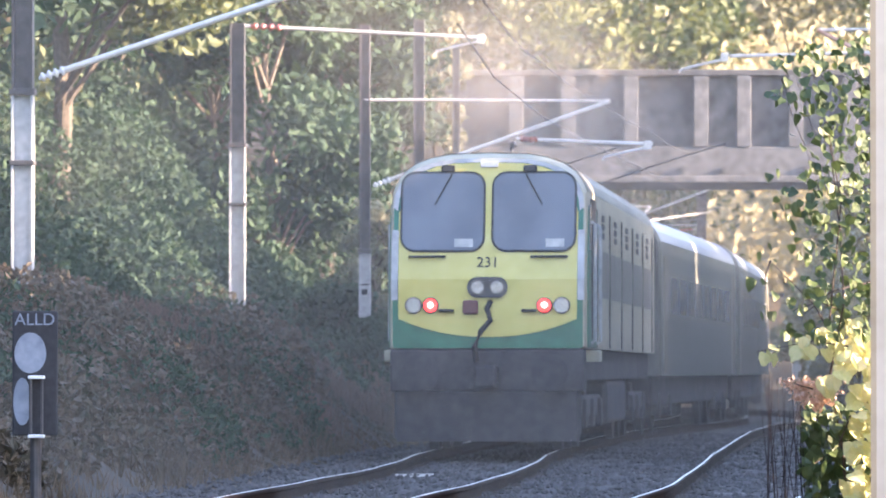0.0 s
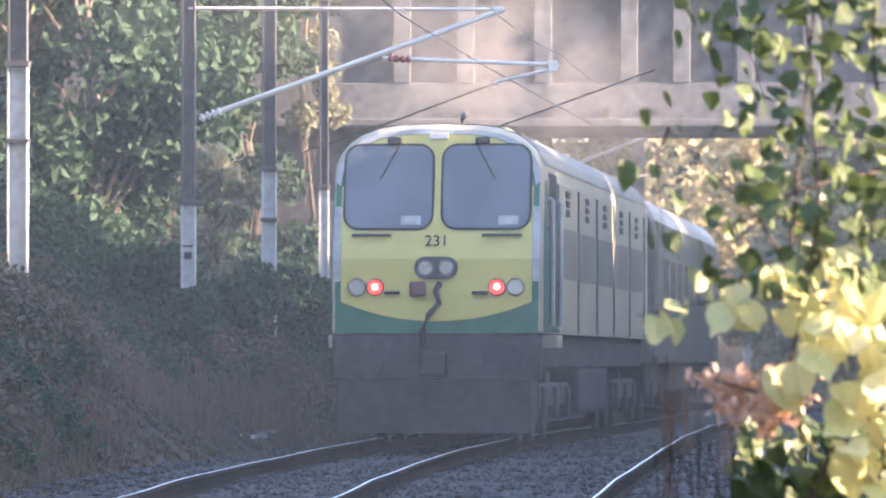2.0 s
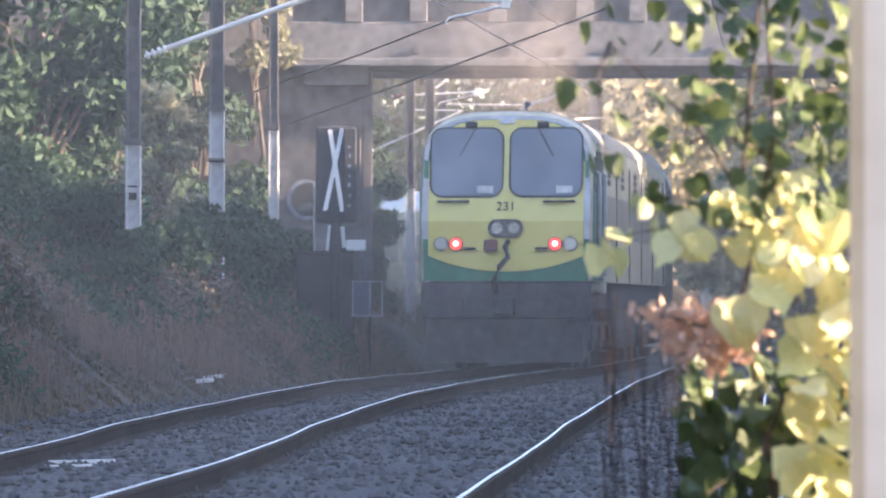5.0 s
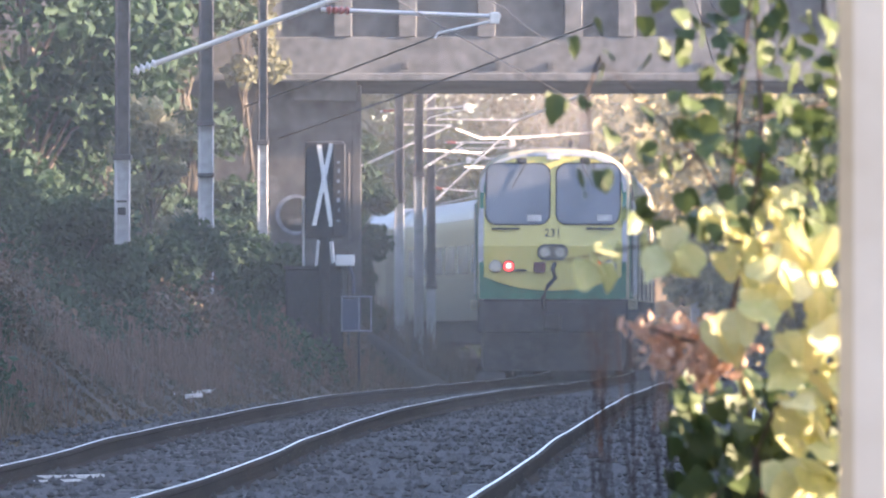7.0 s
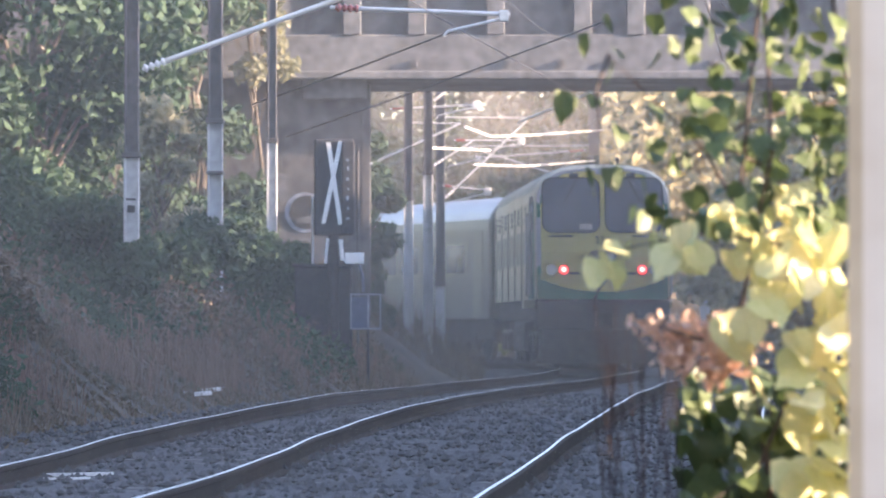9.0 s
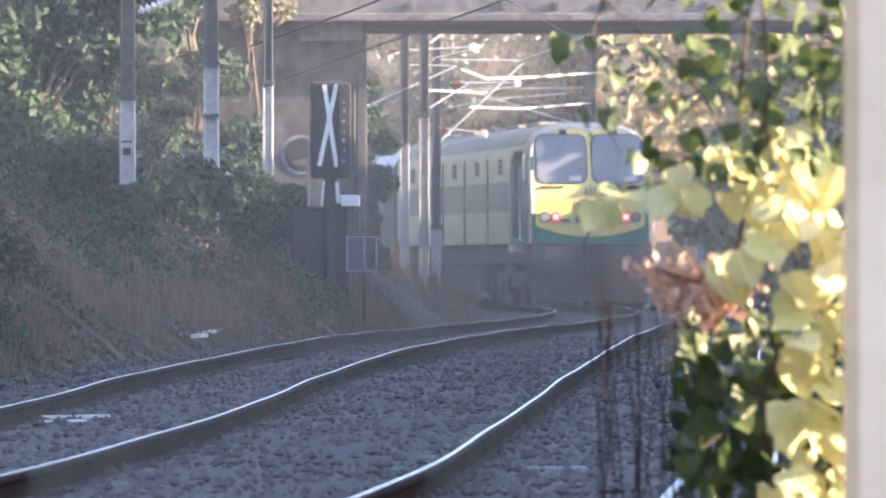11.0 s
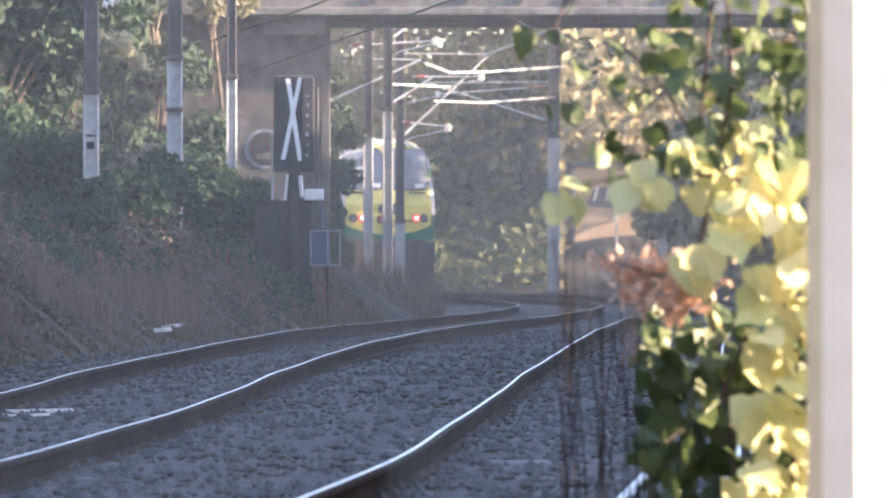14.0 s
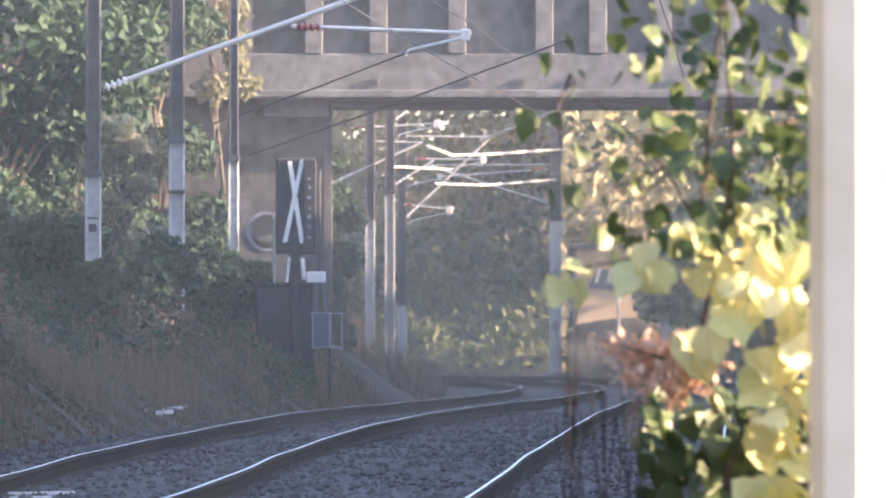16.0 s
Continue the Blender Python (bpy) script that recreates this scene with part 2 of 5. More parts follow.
def box(bm, x0, x1, y0, y1, z0, z1, bevel=0.0, m=None):
    r = bmesh.ops.create_cube(bm, size=1.0, matrix=Matrix.Translation(((x0 + x1) / 2, (y0 + y1) / 2, (z0 + z1) / 2)) @ Matrix.Diagonal((x1 - x0, y1 - y0, z1 - z0, 1)))
    if bevel:
        edges = list({e for v in r["verts"] for e in v.link_edges})
        out = bmesh.ops.bevel(bm, geom=edges, offset=bevel, segments=2, affect="EDGES", profile=0.5)
        verts = list({v for f in out["faces"] for v in f.verts} | {v for v in r["verts"] if v.is_valid})
    else:
        verts = r["verts"]
    if m:
        bmesh.ops.transform(bm, matrix=m, verts=verts)
    return bm


def tube(bm, points, radius, sides=8, taper=1.0):
    """A round bar through the points."""
    rings, pts = [], [Vector(p) for p in points]
    for i, p in enumerate(pts):
        d = (pts[min(i + 1, len(pts) - 1)] - pts[max(i - 1, 0)]).normalized()
        a = d.orthogonal().normalized() if abs(d.z) > 0.95 else d.cross(Vector((0, 0, 1))).normalized()
        b = d.cross(a)
        r = radius * (1 + (taper - 1) * i / max(1, len(pts) - 1))
        rings.append([bm.verts.new(p + r * (math.cos(k * math.tau / sides) * a + math.sin(k * math.tau / sides) * b)) for k in range(sides)])
    for u, v in zip(rings, rings[1:]):
        for k in range(sides):
            bm.faces.new((u[k], u[(k + 1) % sides], v[(k + 1) % sides], v[k]))
    bm.faces.new(rings[0])
    bm.faces.new(rings[-1][::-1])
    return bm


def plate(bm, outline, y0, y1):
    """An outline in x, z drawn out from y0 (front) to y1."""
    a = [bm.verts.new((x, y0, z)) for x, z in outline]
    b = [bm.verts.new((x, y1, z)) for x, z in outline]
    n = len(a)
    bm.faces.new(a)
    bm.faces.new(b[::-1])
    for i in range(n):
        bm.faces.new((a[i], b[i], b[(i + 1) % n], a[(i + 1) % n]))
    bmesh.ops.recalc_face_normals(bm, faces=bm.faces)
    return bm


def rounded(x0, x1, z0, z1, r, n=5):
    out = []
    for cx, cz, a0 in ((x1 - r, z1 - r, 0), (x0 + r, z1 - r, 90), (x0 + r, z0 + r, 180), (x1 - r, z0 + r, 270)):
        out += [(cx + r * math.cos(radians(a0 + 90 * k / n)), cz + r * math.sin(radians(a0 + 90 * k / n))) for k in range(n + 1)]
    return out


def disc(x, z, r, n=20):
    return [(x + r * math.cos(k * math.tau / n), z + r * math.sin(k * math.tau / n)) for k in range(n)]


def mesh_of(name, verts, faces, mat, parent=None, smooth=False):
    me = bpy.data.meshes.new(name)
    me.from_pydata([tuple(v) for v in verts], [], faces)
    me.materials.append(mat)
    if smooth:
        me.polygons.foreach_set("use_smooth", [True] * len(me.polygons))
    ob = new(name, me)
    if parent:
        ob.parent = parent
    return ob


def leaf_cloud(name, pts, size, mat, parent=None, seed=1, droop=0.3):
    """Many small folded leaves, one at each point."""
    rng = np.random.default_rng(seed)
    n = len(pts)
    s = size * rng.uniform(0.6, 1.4, (n, 1))
    a = rng.normal(size=(n, 3))
    a[:, 2] -= droop
    a /= np.linalg.norm(a, axis=1, keepdims=True)
    b = np.cross(a, rng.normal(size=(n, 3)))
    b /= np.linalg.norm(b, axis=1, keepdims=True)
    c = np.cross(a, b)
    v = np.stack([pts - a * s, pts + b * s * 0.55 + c * s * 0.15, pts + a * s, pts - b * s * 0.55 + c * s * 0.15], axis=1).reshape(-1, 3)
    i = np.arange(n) * 4
    f = np.concatenate([np.stack([i, i + 1, i + 2], 1), np.stack([i, i + 2, i + 3], 1)]).tolist()
    return mesh_of(name, v, f, mat, parent)


# ---- the plan: two curving tracks, rail heads at z = 0 ----
LEFT_PLAN = [(-11, -80), (-8, -40), (-4.95, 0), (-3.45, 20), (-2.85, 30), (-2.39, 40), (-2.2, 50), (-1.9, 58), (-1.36, 66), (-0.8, 73), (-0.28, 79),
             (0.38, 86.5), (1.4, 98), (2.1, 106), (2.42, 113), (2.4, 119.5), (1.8, 127.5), (0.45, 135.5), (-1.45, 143.8), (-3.2, 149), (-5.8, 155), (-9.6, 162), (-15, 170), (-34, 195), (-70, 240), (-130, 310)]
RIGHT_NEAR = [(-7.4, -80), (-4.6, -40), (-1.5, 0), (-0.05, 20), (0.37, 24), (0.97, 35), (1.2, 40), (2.06, 58), (3.05, 75), (4.15, 93)]


def curve_through(points, step=0.5):
    """A smooth line through the points, in even steps."""
    p = np.array(points, float)
    t = np.concatenate([[0], np.cumsum(np.linalg.norm(np.diff(p, axis=0), axis=1))])
    g = np.gradient(p, t, axis=0)
    out = []
    for s in np.arange(0, t[-1], step):
        k = min(np.searchsorted(t, s, side="right") - 1, len(t) - 2)
        h = t[k + 1] - t[k]
        u = (s - t[k]) / h
        out.append((2 * u**3 - 3 * u**2 + 1) * p[k] + (u**3 - 2 * u**2 + u) * h * g[k] + (3 * u**2 - 2 * u**3) * p[k + 1] + (u**3 - u**2) * h * g[k + 1])
    out = np.array(out)
    for _ in range(50):
        out[1:-1] = (out[:-2] + 2 * out[1:-1] + out[2:]) / 4
    return out


LEFT = curve_through(LEFT_PLAN)


def normals_of(line):
    d = np.gradient(line, axis=0)
    d /= np.linalg.norm(d, axis=1, keepdims=True)
    return np.stack([d[:, 1], -d[:, 0]], 1)  # to the right


far = LEFT + 3.55 * normals_of(LEFT)
RIGHT = curve_through(RIGHT_NEAR + [tuple(p) for p in far[::12] if p[1] > 102])
LEFT_N, RIGHT_N = normals_of(LEFT), normals_of(RIGHT)
LEFT_S = np.concatenate([[0], np.cumsum(np.linalg.norm(np.diff(LEFT, axis=0), axis=1))])


def beside(line, nrm, pts):
    """Signed distance of points from a line, to its right."""
    out = np.empty(len(pts))
    for k in range(0, len(pts), 4000):
        q = pts[k:k + 4000]
        d2 = ((q[:, None, :] - line[None, ::4, :])**2).sum(2)
        i = d2.argmin(1) * 4
        rel = q - line[i]
        side = np.sign((rel * nrm[i]).sum(1))
        out[k:k + 4000] = np.sqrt(d2.min(1)) * np.where(side == 0, 1, side)
    return out


def height(pts):
    """The lie of the land: a bank on the left of the tracks, a gentler one on the right."""
    pts = np.asarray(pts, float)
    a = -beside(LEFT, LEFT_N, pts) - 2.5
    b = beside(RIGHT, RIGHT_N, pts) - 2.6
    up_left = np.clip(a, 0, 2) * 0.62 + np.clip(a - 2, 0, 4) * 0.34 + np.clip(a - 6, 0, 40) * 0.5
    up_right = np.clip(b - 0.3, 0, 30) * 0.22
    wob = 0.12 * np.sin(pts[:, 0] * 1.3 + pts[:, 1] * 0.7) + 0.1 * np.sin(pts[:, 1] * 0.37 - pts[:, 0] * 0.5)
    z = -0.3 + up_left + up_right * (a < 0) + wob * np.clip(np.maximum(a, b), 0, 1)
    return np.minimum(z, 16.0)


# ---- ground ----
def ground():
    xs = np.concatenate([np.linspace(-600, -60, 10), np.linspace(-50, -16, 18), np.linspace(-15, 20, 71), np.linspace(22, 60, 16), np.linspace(90, 600, 9)])
    ys = np.concatenate([np.linspace(-600, -90, 9), np.linspace(-80, 20, 26), np.linspace(21, 180, 160), np.linspace(184, 340, 40), np.linspace(400, 900, 8)])
    gx, gy = np.meshgrid(xs, ys)
    p = np.stack([gx.ravel(), gy.ravel()], 1)
    z = height(p)
    nx, ny = len(xs), len(ys)
    f = [(j * nx + i, j * nx + i + 1, (j + 1) * nx + i + 1, (j + 1) * nx + i) for j in range(ny - 1) for i in range(nx - 1)]
    ob = mesh_of("ground", np.column_stack([p, z]), f, M_SOIL, smooth=True)
    tagged(ob, "brown soil and rough grass of a railway cutting", "ground", kind="structure")


def ballast():
    """The stone bed under both tracks."""
    rng = np.random.default_rng(3)
    verts, faces = [], []
    rows = np.arange(0, len(LEFT), 2)
    cols = np.linspace(0, 1, 34)
    keep = [i for i in rows if -50 < LEFT[i][1] < 230]
    for i in keep:
        a = LEFT[i] - 2.5 * LEFT_N[i]
        j = ((RIGHT - LEFT[i])**2).sum(1).argmin()
        b = RIGHT[j] + 2.6 * RIGHT_N[j]
        for u in cols:
            p = a + (b - a) * u
            edge = min(u, 1 - u) * 8.5
            verts.append((p[0], p[1], -0.152 - 0.3 * max(0, 0.45 - edge) + rng.uniform(-0.025, 0.02)))
    n = len(cols)
    for r in range(len(keep) - 1):
        for k in range(n - 1):
            faces.append((r * n + k, r * n + k + 1, (r + 1) * n + k + 1, (r + 1) * n + k))
    bed = mesh_of("ballast_bed", verts, faces, M_BALLAST, smooth=True)
    tagged(bed, "dark grey crushed stone ballast under two tracks", "ballast", kind="structure")
    # loose stones
    n = 16000
    y = 23 + 62 * rng.uniform(0, 1, n)**1.5
    i = np.clip(np.searchsorted(LEFT[:, 1], y), 0, len(LEFT) - 1)
    x = LEFT[i, 0] + rng.uniform(-2.9, 6.0, n)
    p = np.column_stack([x, y, -0.15 + rng.uniform(-0.02, 0.02, n)])
    shape = np.array([(1, 0, 0), (-1, 0.1, 0), (0.1, 1, 0), (0, -1, 0.1), (0.2, 0.1, 0.8), (0, 0, -0.6)])
    tri = [(0, 2, 4), (2, 1, 4), (1, 3, 4), (3, 0, 4), (2, 0, 5), (1, 2, 5), (3, 1, 5), (0, 3, 5)]
    s = rng.uniform(0.02, 0.05, (n, 1, 1)) * rng.uniform(0.6, 1.3, (n, 6, 1))
    ang = rng.uniform(0, math.tau, n)
    c, d = np.cos(ang)[:, None], np.sin(ang)[:, None]
    sx, sy, sz = shape[None, :, 0], shape[None, :, 1], shape[None, :, 2]
    v = np.stack([sx * c - sy * d, sx * d + sy * c, sz * np.ones_like(c)], 2) * s + p[:, None, :]
    f = [(a + 6 * k, b + 6 * k, e + 6 * k) for k in range(n) for a, b, e in tri]
    stones = mesh_of("loose_ballast_stones", v.reshape(-1, 3), f, M_STONE)
    tagged(stones, "loose grey crushed stones between the rails", "stones", kind="stuff")


def track(name, line, nrm, label):
    t = thing(name, Matrix(), label, "railway track", "railway tracks")
    keep = [i for i in range(len(line)) if -50 < line[i][1] < 230]
    prof = [(-0.012, 0), (0.012, 0), (0.03, -0.004), (0.036, -0.012), (0.035, -0.035), (0.01, -0.05), (0.01, -0.13), (0.07, -0.15), (0.07, -0.16), (-0.07, -0.16), (-0.07, -0.15), (-0.01, -0.13), (-0.01, -0.05), (-0.035, -0.035), (-0.036, -0.012), (-0.03, -0.004)]
    for side in (-0.836, 0.836):
        v, f, n = [], [], len(prof)
        for i in keep:
            wave = 0.06 * math.exp(-((line[i][1] - 73) / 13)**2) + 0.006 * math.sin(line[i][1] * 0.31 + side) + 0.003 * math.sin(line[i][1] * 0.83)
            c = line[i] + nrm[i] * (side + 0.006 * math.sin(line[i][1] * 0.5))
            v += [(c[0] + nrm[i][0] * a, c[1] + nrm[i][1] * a, b + wave) for a, b in prof]
        for r in range(len(keep) - 1):
            f += [(r * n + k, r * n + (k + 1) % n, (r + 1) * n + (k + 1) % n, (r + 1) * n + k) for k in range(n)]
        rail = mesh_of("rail", v, f, M_RAIL, t)
        rail.data.materials.append(M_RAILTOP)
        idx = np.zeros(len(f), int)
        idx[::n] = 1
        rail.data.polygons.foreach_set("material_index", idx.tolist())
        rail["label"] = "rusty steel rail with a bright polished head"
    bm = box(bmesh.new(), -1.3, 1.3, -0.13, 0.13, -0.3, -0.162, 0.015)
    first = part("sleeper", bm, M_SLEEPER, t)
    step = 0
    s = np.concatenate([[0], np.cumsum(np.linalg.norm(np.diff(line, axis=0), axis=1))])
    made = False
    for d in np.arange(0, s[-1], 0.7):
        i = int(np.searchsorted(s, d))
        i = min(i, len(line) - 1)
        if not 18 < line[i][1] < 190:
            continue
        ob = first if not made else new("sleeper", first.data)
        made = True
        ob.parent = t
        step += 1
        ob.matrix_basis = Matrix.Translation((line[i][0], line[i][1], 0.012 * math.sin(step * 2.1))) @ Matrix.Rotation(math.atan2(-nrm[i][1], -nrm[i][0]) + math.pi, 4, "Z")


# ---- line-side equipment ----
def mast(x, y, z0, ztop, zwhite, wide, label, plate_on=False, strap=None):
    """A steel channel mast: dark above, white-painted below."""
    z0 = float(height(np.array([[x, y]]))[0])
    m = thing("catenary_mast", Matrix.Translation((x, y, z0)), label, "railway mast", "masts along the track")
    w = wide / 2
    for nm, a, b, mat, grow in (("upper_shaft", zwhite - z0, ztop - z0, M_MAST, 0.0), ("white_shaft", 0.0, zwhite - z0, M_MASTWHITE, 0.006)):
        bm = bmesh.new()
        g = w + grow
        box(bm, -g, -g + 0.03, -w, w, a, b, 0.006)
        box(bm, g - 0.03, g, -w, w, a, b, 0.006)
        box(bm, -g + 0.03, g - 0.03, -0.02, 0.02, a, b)
        part(nm, bm, mat, m, "white-painted lower shaft" if mat is M_MASTWHITE else "dark steel upper shaft")
    bm = box(bmesh.new(), -w - 0.03, w + 0.03, -w - 0.03, w + 0.03, zwhite - z0 - 0.03, zwhite - z0 + 0.05, 0.01)
    part("collar", bm, M_MAST, m)
    if strap:
        bm = box(bmesh.new(), -w - 0.025, w + 0.025, -w - 0.025, w + 0.025, strap - z0, strap - z0 + 0.06, 0.01)
        part("strap", bm, M_MAST, m)
    if plate_on:
        bm = box(bmesh.new(), -0.055, 0.055, -w - 0.03, -w - 0.018, zwhite - z0 - 0.79, zwhite - z0 - 0.69, 0.004)
        part("number_plate", bm, M_BLACK, m, "small black plate")
        bm = box(bmesh.new(), -0.07, 0.07, -w - 0.03, -w - 0.018, zwhite - z0 - 0.62, zwhite - z0 - 0.59)
        part("bracket", bm, M_MAST, m)
    bm = box(bmesh.new(), -w - 0.12, w + 0.12, -w - 0.12, w + 0.12, -0.5, 0.06, 0.03)
    part("footing", bm, M_CONCRETE, m)
    return m


def ribbed(bm, a, b, thin, thick, ribs):
    """An insulator: one turned body with ribs."""
    d = (b - a) / (4 * ribs)
    side = d.cross(Vector((0, 1, 0))).normalized()
    other = d.normalized().cross(side)
    rings = []
    for k in range(4 * ribs + 1):
        r = thick if k % 4 in (2, 3) else thin
        rings.append([bm.verts.new(a + d * k + r * (math.cos(q * math.tau / 12) * side + math.sin(q * math.tau / 12) * other)) for q in range(12)])
    for u, v in zip(rings, rings[1:]):
        for q in range(12):
            bm.faces.new((u[q], u[(q + 1) % 12], v[(q + 1) % 12], v[q]))
    bm.faces.new(rings[0])
    bm.faces.new(rings[-1][::-1])
    return bm


def cantilever(m, lower, tip, reg0, reg1, rusty=False, stay=True, slant=True, fine=1.0):
    """The bracket of a mast: slanting tube, top tie, registration arm with its hook, insulators. Points are from the mast's foot, heights over the rails."""
    lower, tip, reg0, reg1 = (Vector(p) - Vector((0, 0, m.location.z)) for p in (lower, tip, reg0, reg1))
    d = (tip - lower).normalized()
    if slant:
        part("bracket_tube", tube(bmesh.new(), [lower + d * 0.32, tip], 0.04 * fine, 10), M_RUSTTUBE if rusty else M_TUBE, m, "slanting galvanised tube")
        bm = ribbed(bmesh.new(), lower, lower + d * 0.34, 0.022 * fine, 0.06 * fine, 4)
        part("insulator", bm, M_WHITE, m, "ribbed pale insulator")
    if stay:
        top = Vector((0, 0, tip.z + 0.02))
        part("top_tie", tube(bmesh.new(), [top, tip], 0.025 * fine, 8), M_TUBE, m)
    part("registration_arm", tube(bmesh.new(), [reg0, reg1], 0.03 * fine, 8), M_TUBE, m)
    along = (reg1 - reg0)
    bm = ribbed(bmesh.new(), reg0 + along * 0.03, reg0 + along * 0.16, 0.034 * fine, 0.06 * fine, 4)
    part("insulator", bm, M_PORCELAIN, m, "brown-red ribbed insulator")
    e = reg1 + Vector((-0.12, 0, -0.06))
    part("steady_arm", tube(bmesh.new(), [e + Vector((0.02, 0, 0.06)), e, e + Vector((-0.75, 0.05, -0.17)), e + Vector((-0.8, 0.05, -0.24))], 0.022 * fine, 8), M_TUBE, m)
    part("clamp", box(bmesh.new(), reg1.x - 0.16, reg1.x - 0.02, reg1.y - 0.05, reg1.y + 0.05, reg1.z - 0.1, reg1.z + 0.06, 0.015), M_TUBE, m)


def wire(points, radius=0.012, sag=0.0, name="overhead_wire", label="thin dark overhead wire", mat=None):
    pts = []
    p = [Vector(q) for q in points]
    for a, b in zip(p, p[1:]):
        for k in range(8):
            u = k / 8
            pts.append(a.lerp(b, u) - Vector((0, 0, sag * 4 * u * (1 - u))))
    pts.append(p[-1])
    ob = obj(name, tube(bmesh.new(), pts, radius, 6), mat or M_WIRE)
    return tagged(ob, label, "wire", "overhead wires")


def overhead():
    mz = mast(-7.9, 45, 2.2, 9.0, 4.52, 0.26, "tall dark steel mast with white lower half on the bank", strap=3.62)
    cantilever(mz, (0.2, 0, 4.7), (5.2, 0, 6.35), (3.6, 0, 6.1), (5.6, 0, 6.1))
    m0 = mast(-7.0, 75, 1.0, 7.25, 5.07, 0.27, "dark steel mast with white lower half above the track", strap=4.0)
    cantilever(m0, (0.15, 0, 5.3), (1.4, 0, 7.05), (0.1, 0, 7.2), (4.4, 0, 6.98), stay=False, slant=False)
    m1 = mast(-4.85, 78, 1.0, 7.4, 3.26, 0.2, "steel mast with a small black plate on its white base", True)
    cantilever(m1, (0.15, 0, 4.46), (4.47, 0, 6.01), (2.75, 0, 5.32), (5.25, 0, 5.22))
    mast(-4.07, 86, 1.0, 8.0, 4.01, 0.22, "dark steel mast with flaking white base", strap=3.2)
    m3 = mast(-3.5, 94, 1.0, 8.0, 3.97, 0.16, "slim dark mast with ivy-grown white base")
    far = []
    for x, y, z0, zt, zw, w in ((-1.53, 118, 1.1, 6.0, 3.5, 0.19), (-1.08, 114, 2.1, 5.9, 3.95, 0.19), (-0.92, 126, 1.1, 6.5, 1.75, 0.2)):
        far.append(mast(x, y, z0, zt, zw, w, "distant grey mast with white lower part past the bridge"))
    m4 = mast(3.0, 150, 1.0, 7.0, 4.15, 0.3, "distant mast with white base on a concrete footing")
    part("plinth", box(bmesh.new(), -0.34, 0.34, -0.3, 0.3, -0.3, 0.35, 0.03), M_CONCRETE, m4)
    cantilever(far[0], (-0.9, 0, 4.2), (1.1, 0, 5.1), (-0.4, 0, 5.4), (1.5, 0, 5.5), fine=0.55)
    cantilever(far[1], (0.1, 0, 4.1), (0.9, 0, 4.6), (0.3, 0, 3.7), (1.3, 0, 3.6), stay=False, fine=0.5)
    cantilever(far[2], (0.1, 0, 3.7), (2.0, 0, 5.5), (0.3, 0, 5.0), (1.9, 0, 5.0), fine=0.55)
    cantilever(m4, (-0.2, 0, 4.6), (-3.4, 0, 5.6), (-0.2, 0, 5.5), (-3.0, 0, 5.3), fine=0.6)

    m5 = mast(6.8, 78, 1.0, 8.0, 3.4, 0.22, "dark steel mast beside the second track")
    cantilever(m5, (-0.15, 0, 5.6), (-3.4, 0, 7.3), (-1.6, 0, 6.9), (-5.0, 0, 6.82), True)

    def at(px, py, d):
        # a place set by pixel px, py of the camera's view, d metres out
        return ((px - 784) * d / 9961, d, 1 + (598 - py) * d / 9961)
    wire([at(1010, 68, 84), at(900, 110, 90), at(640, 205, 96), at(440, 275, 98.5)], 0.016)
    wire([at(760, 78, 84), at(560, 155, 92), at(380, 218, 98.5)], 0.016)
    # far cables and stays take the pale tube colour in place of sunlight
    wire([at(755, 258, 118), at(800, 275, 122), at(870, 273, 128), at(1000, 264, 150)], 0.026, mat=M_TUBE, label="pale feeder cable on the far side of the bridge, sunlight in its colour")
    wire([at(690, 295, 116), at(800, 300, 120)], 0.022, mat=M_TUBE, label="pale tube of a far bracket, sunlight in its colour")
    wire([at(770, 325, 118), at(860, 328, 126), at(985, 318, 150)], 0.022, mat=M_TUBE, label="pale feeder cable on the far side of the bridge, sunlight in its colour")
    wire([at(850, 250, 112), at(1000, 190, 108)], 0.03, mat=M_TUBE, label="pale slanting stay beyond the bridge, sunlight in its colour")
    wire([at(700, 212, 114), at(735, 184, 114)], 0.03, mat=M_TUBE, label="short pale stay on a mast head, sunlight in its colour")
    # contact and catenary wires of the left track, with droppers
    for hgt, rad in ((5.05, 0.008), (5.9, 0.007)):
        pts = [(LEFT[i][0], LEFT[i][1], hgt) for i in range(0, len(LEFT), 24) if 30 < LEFT[i][1] < 150]
        wire(pts, rad, 0.0 if hgt < 5.5 else 0.08)
    for hgt, rad in ((5.05, 0.008), (5.9, 0.007)):
        pts = [(RIGHT[i][0], RIGHT[i][1], hgt) for i in range(0, len(RIGHT), 24) if 40 < RIGHT[i][1] < 150]
        wire(pts, rad, 0.0 if hgt < 5.5 else 0.08)


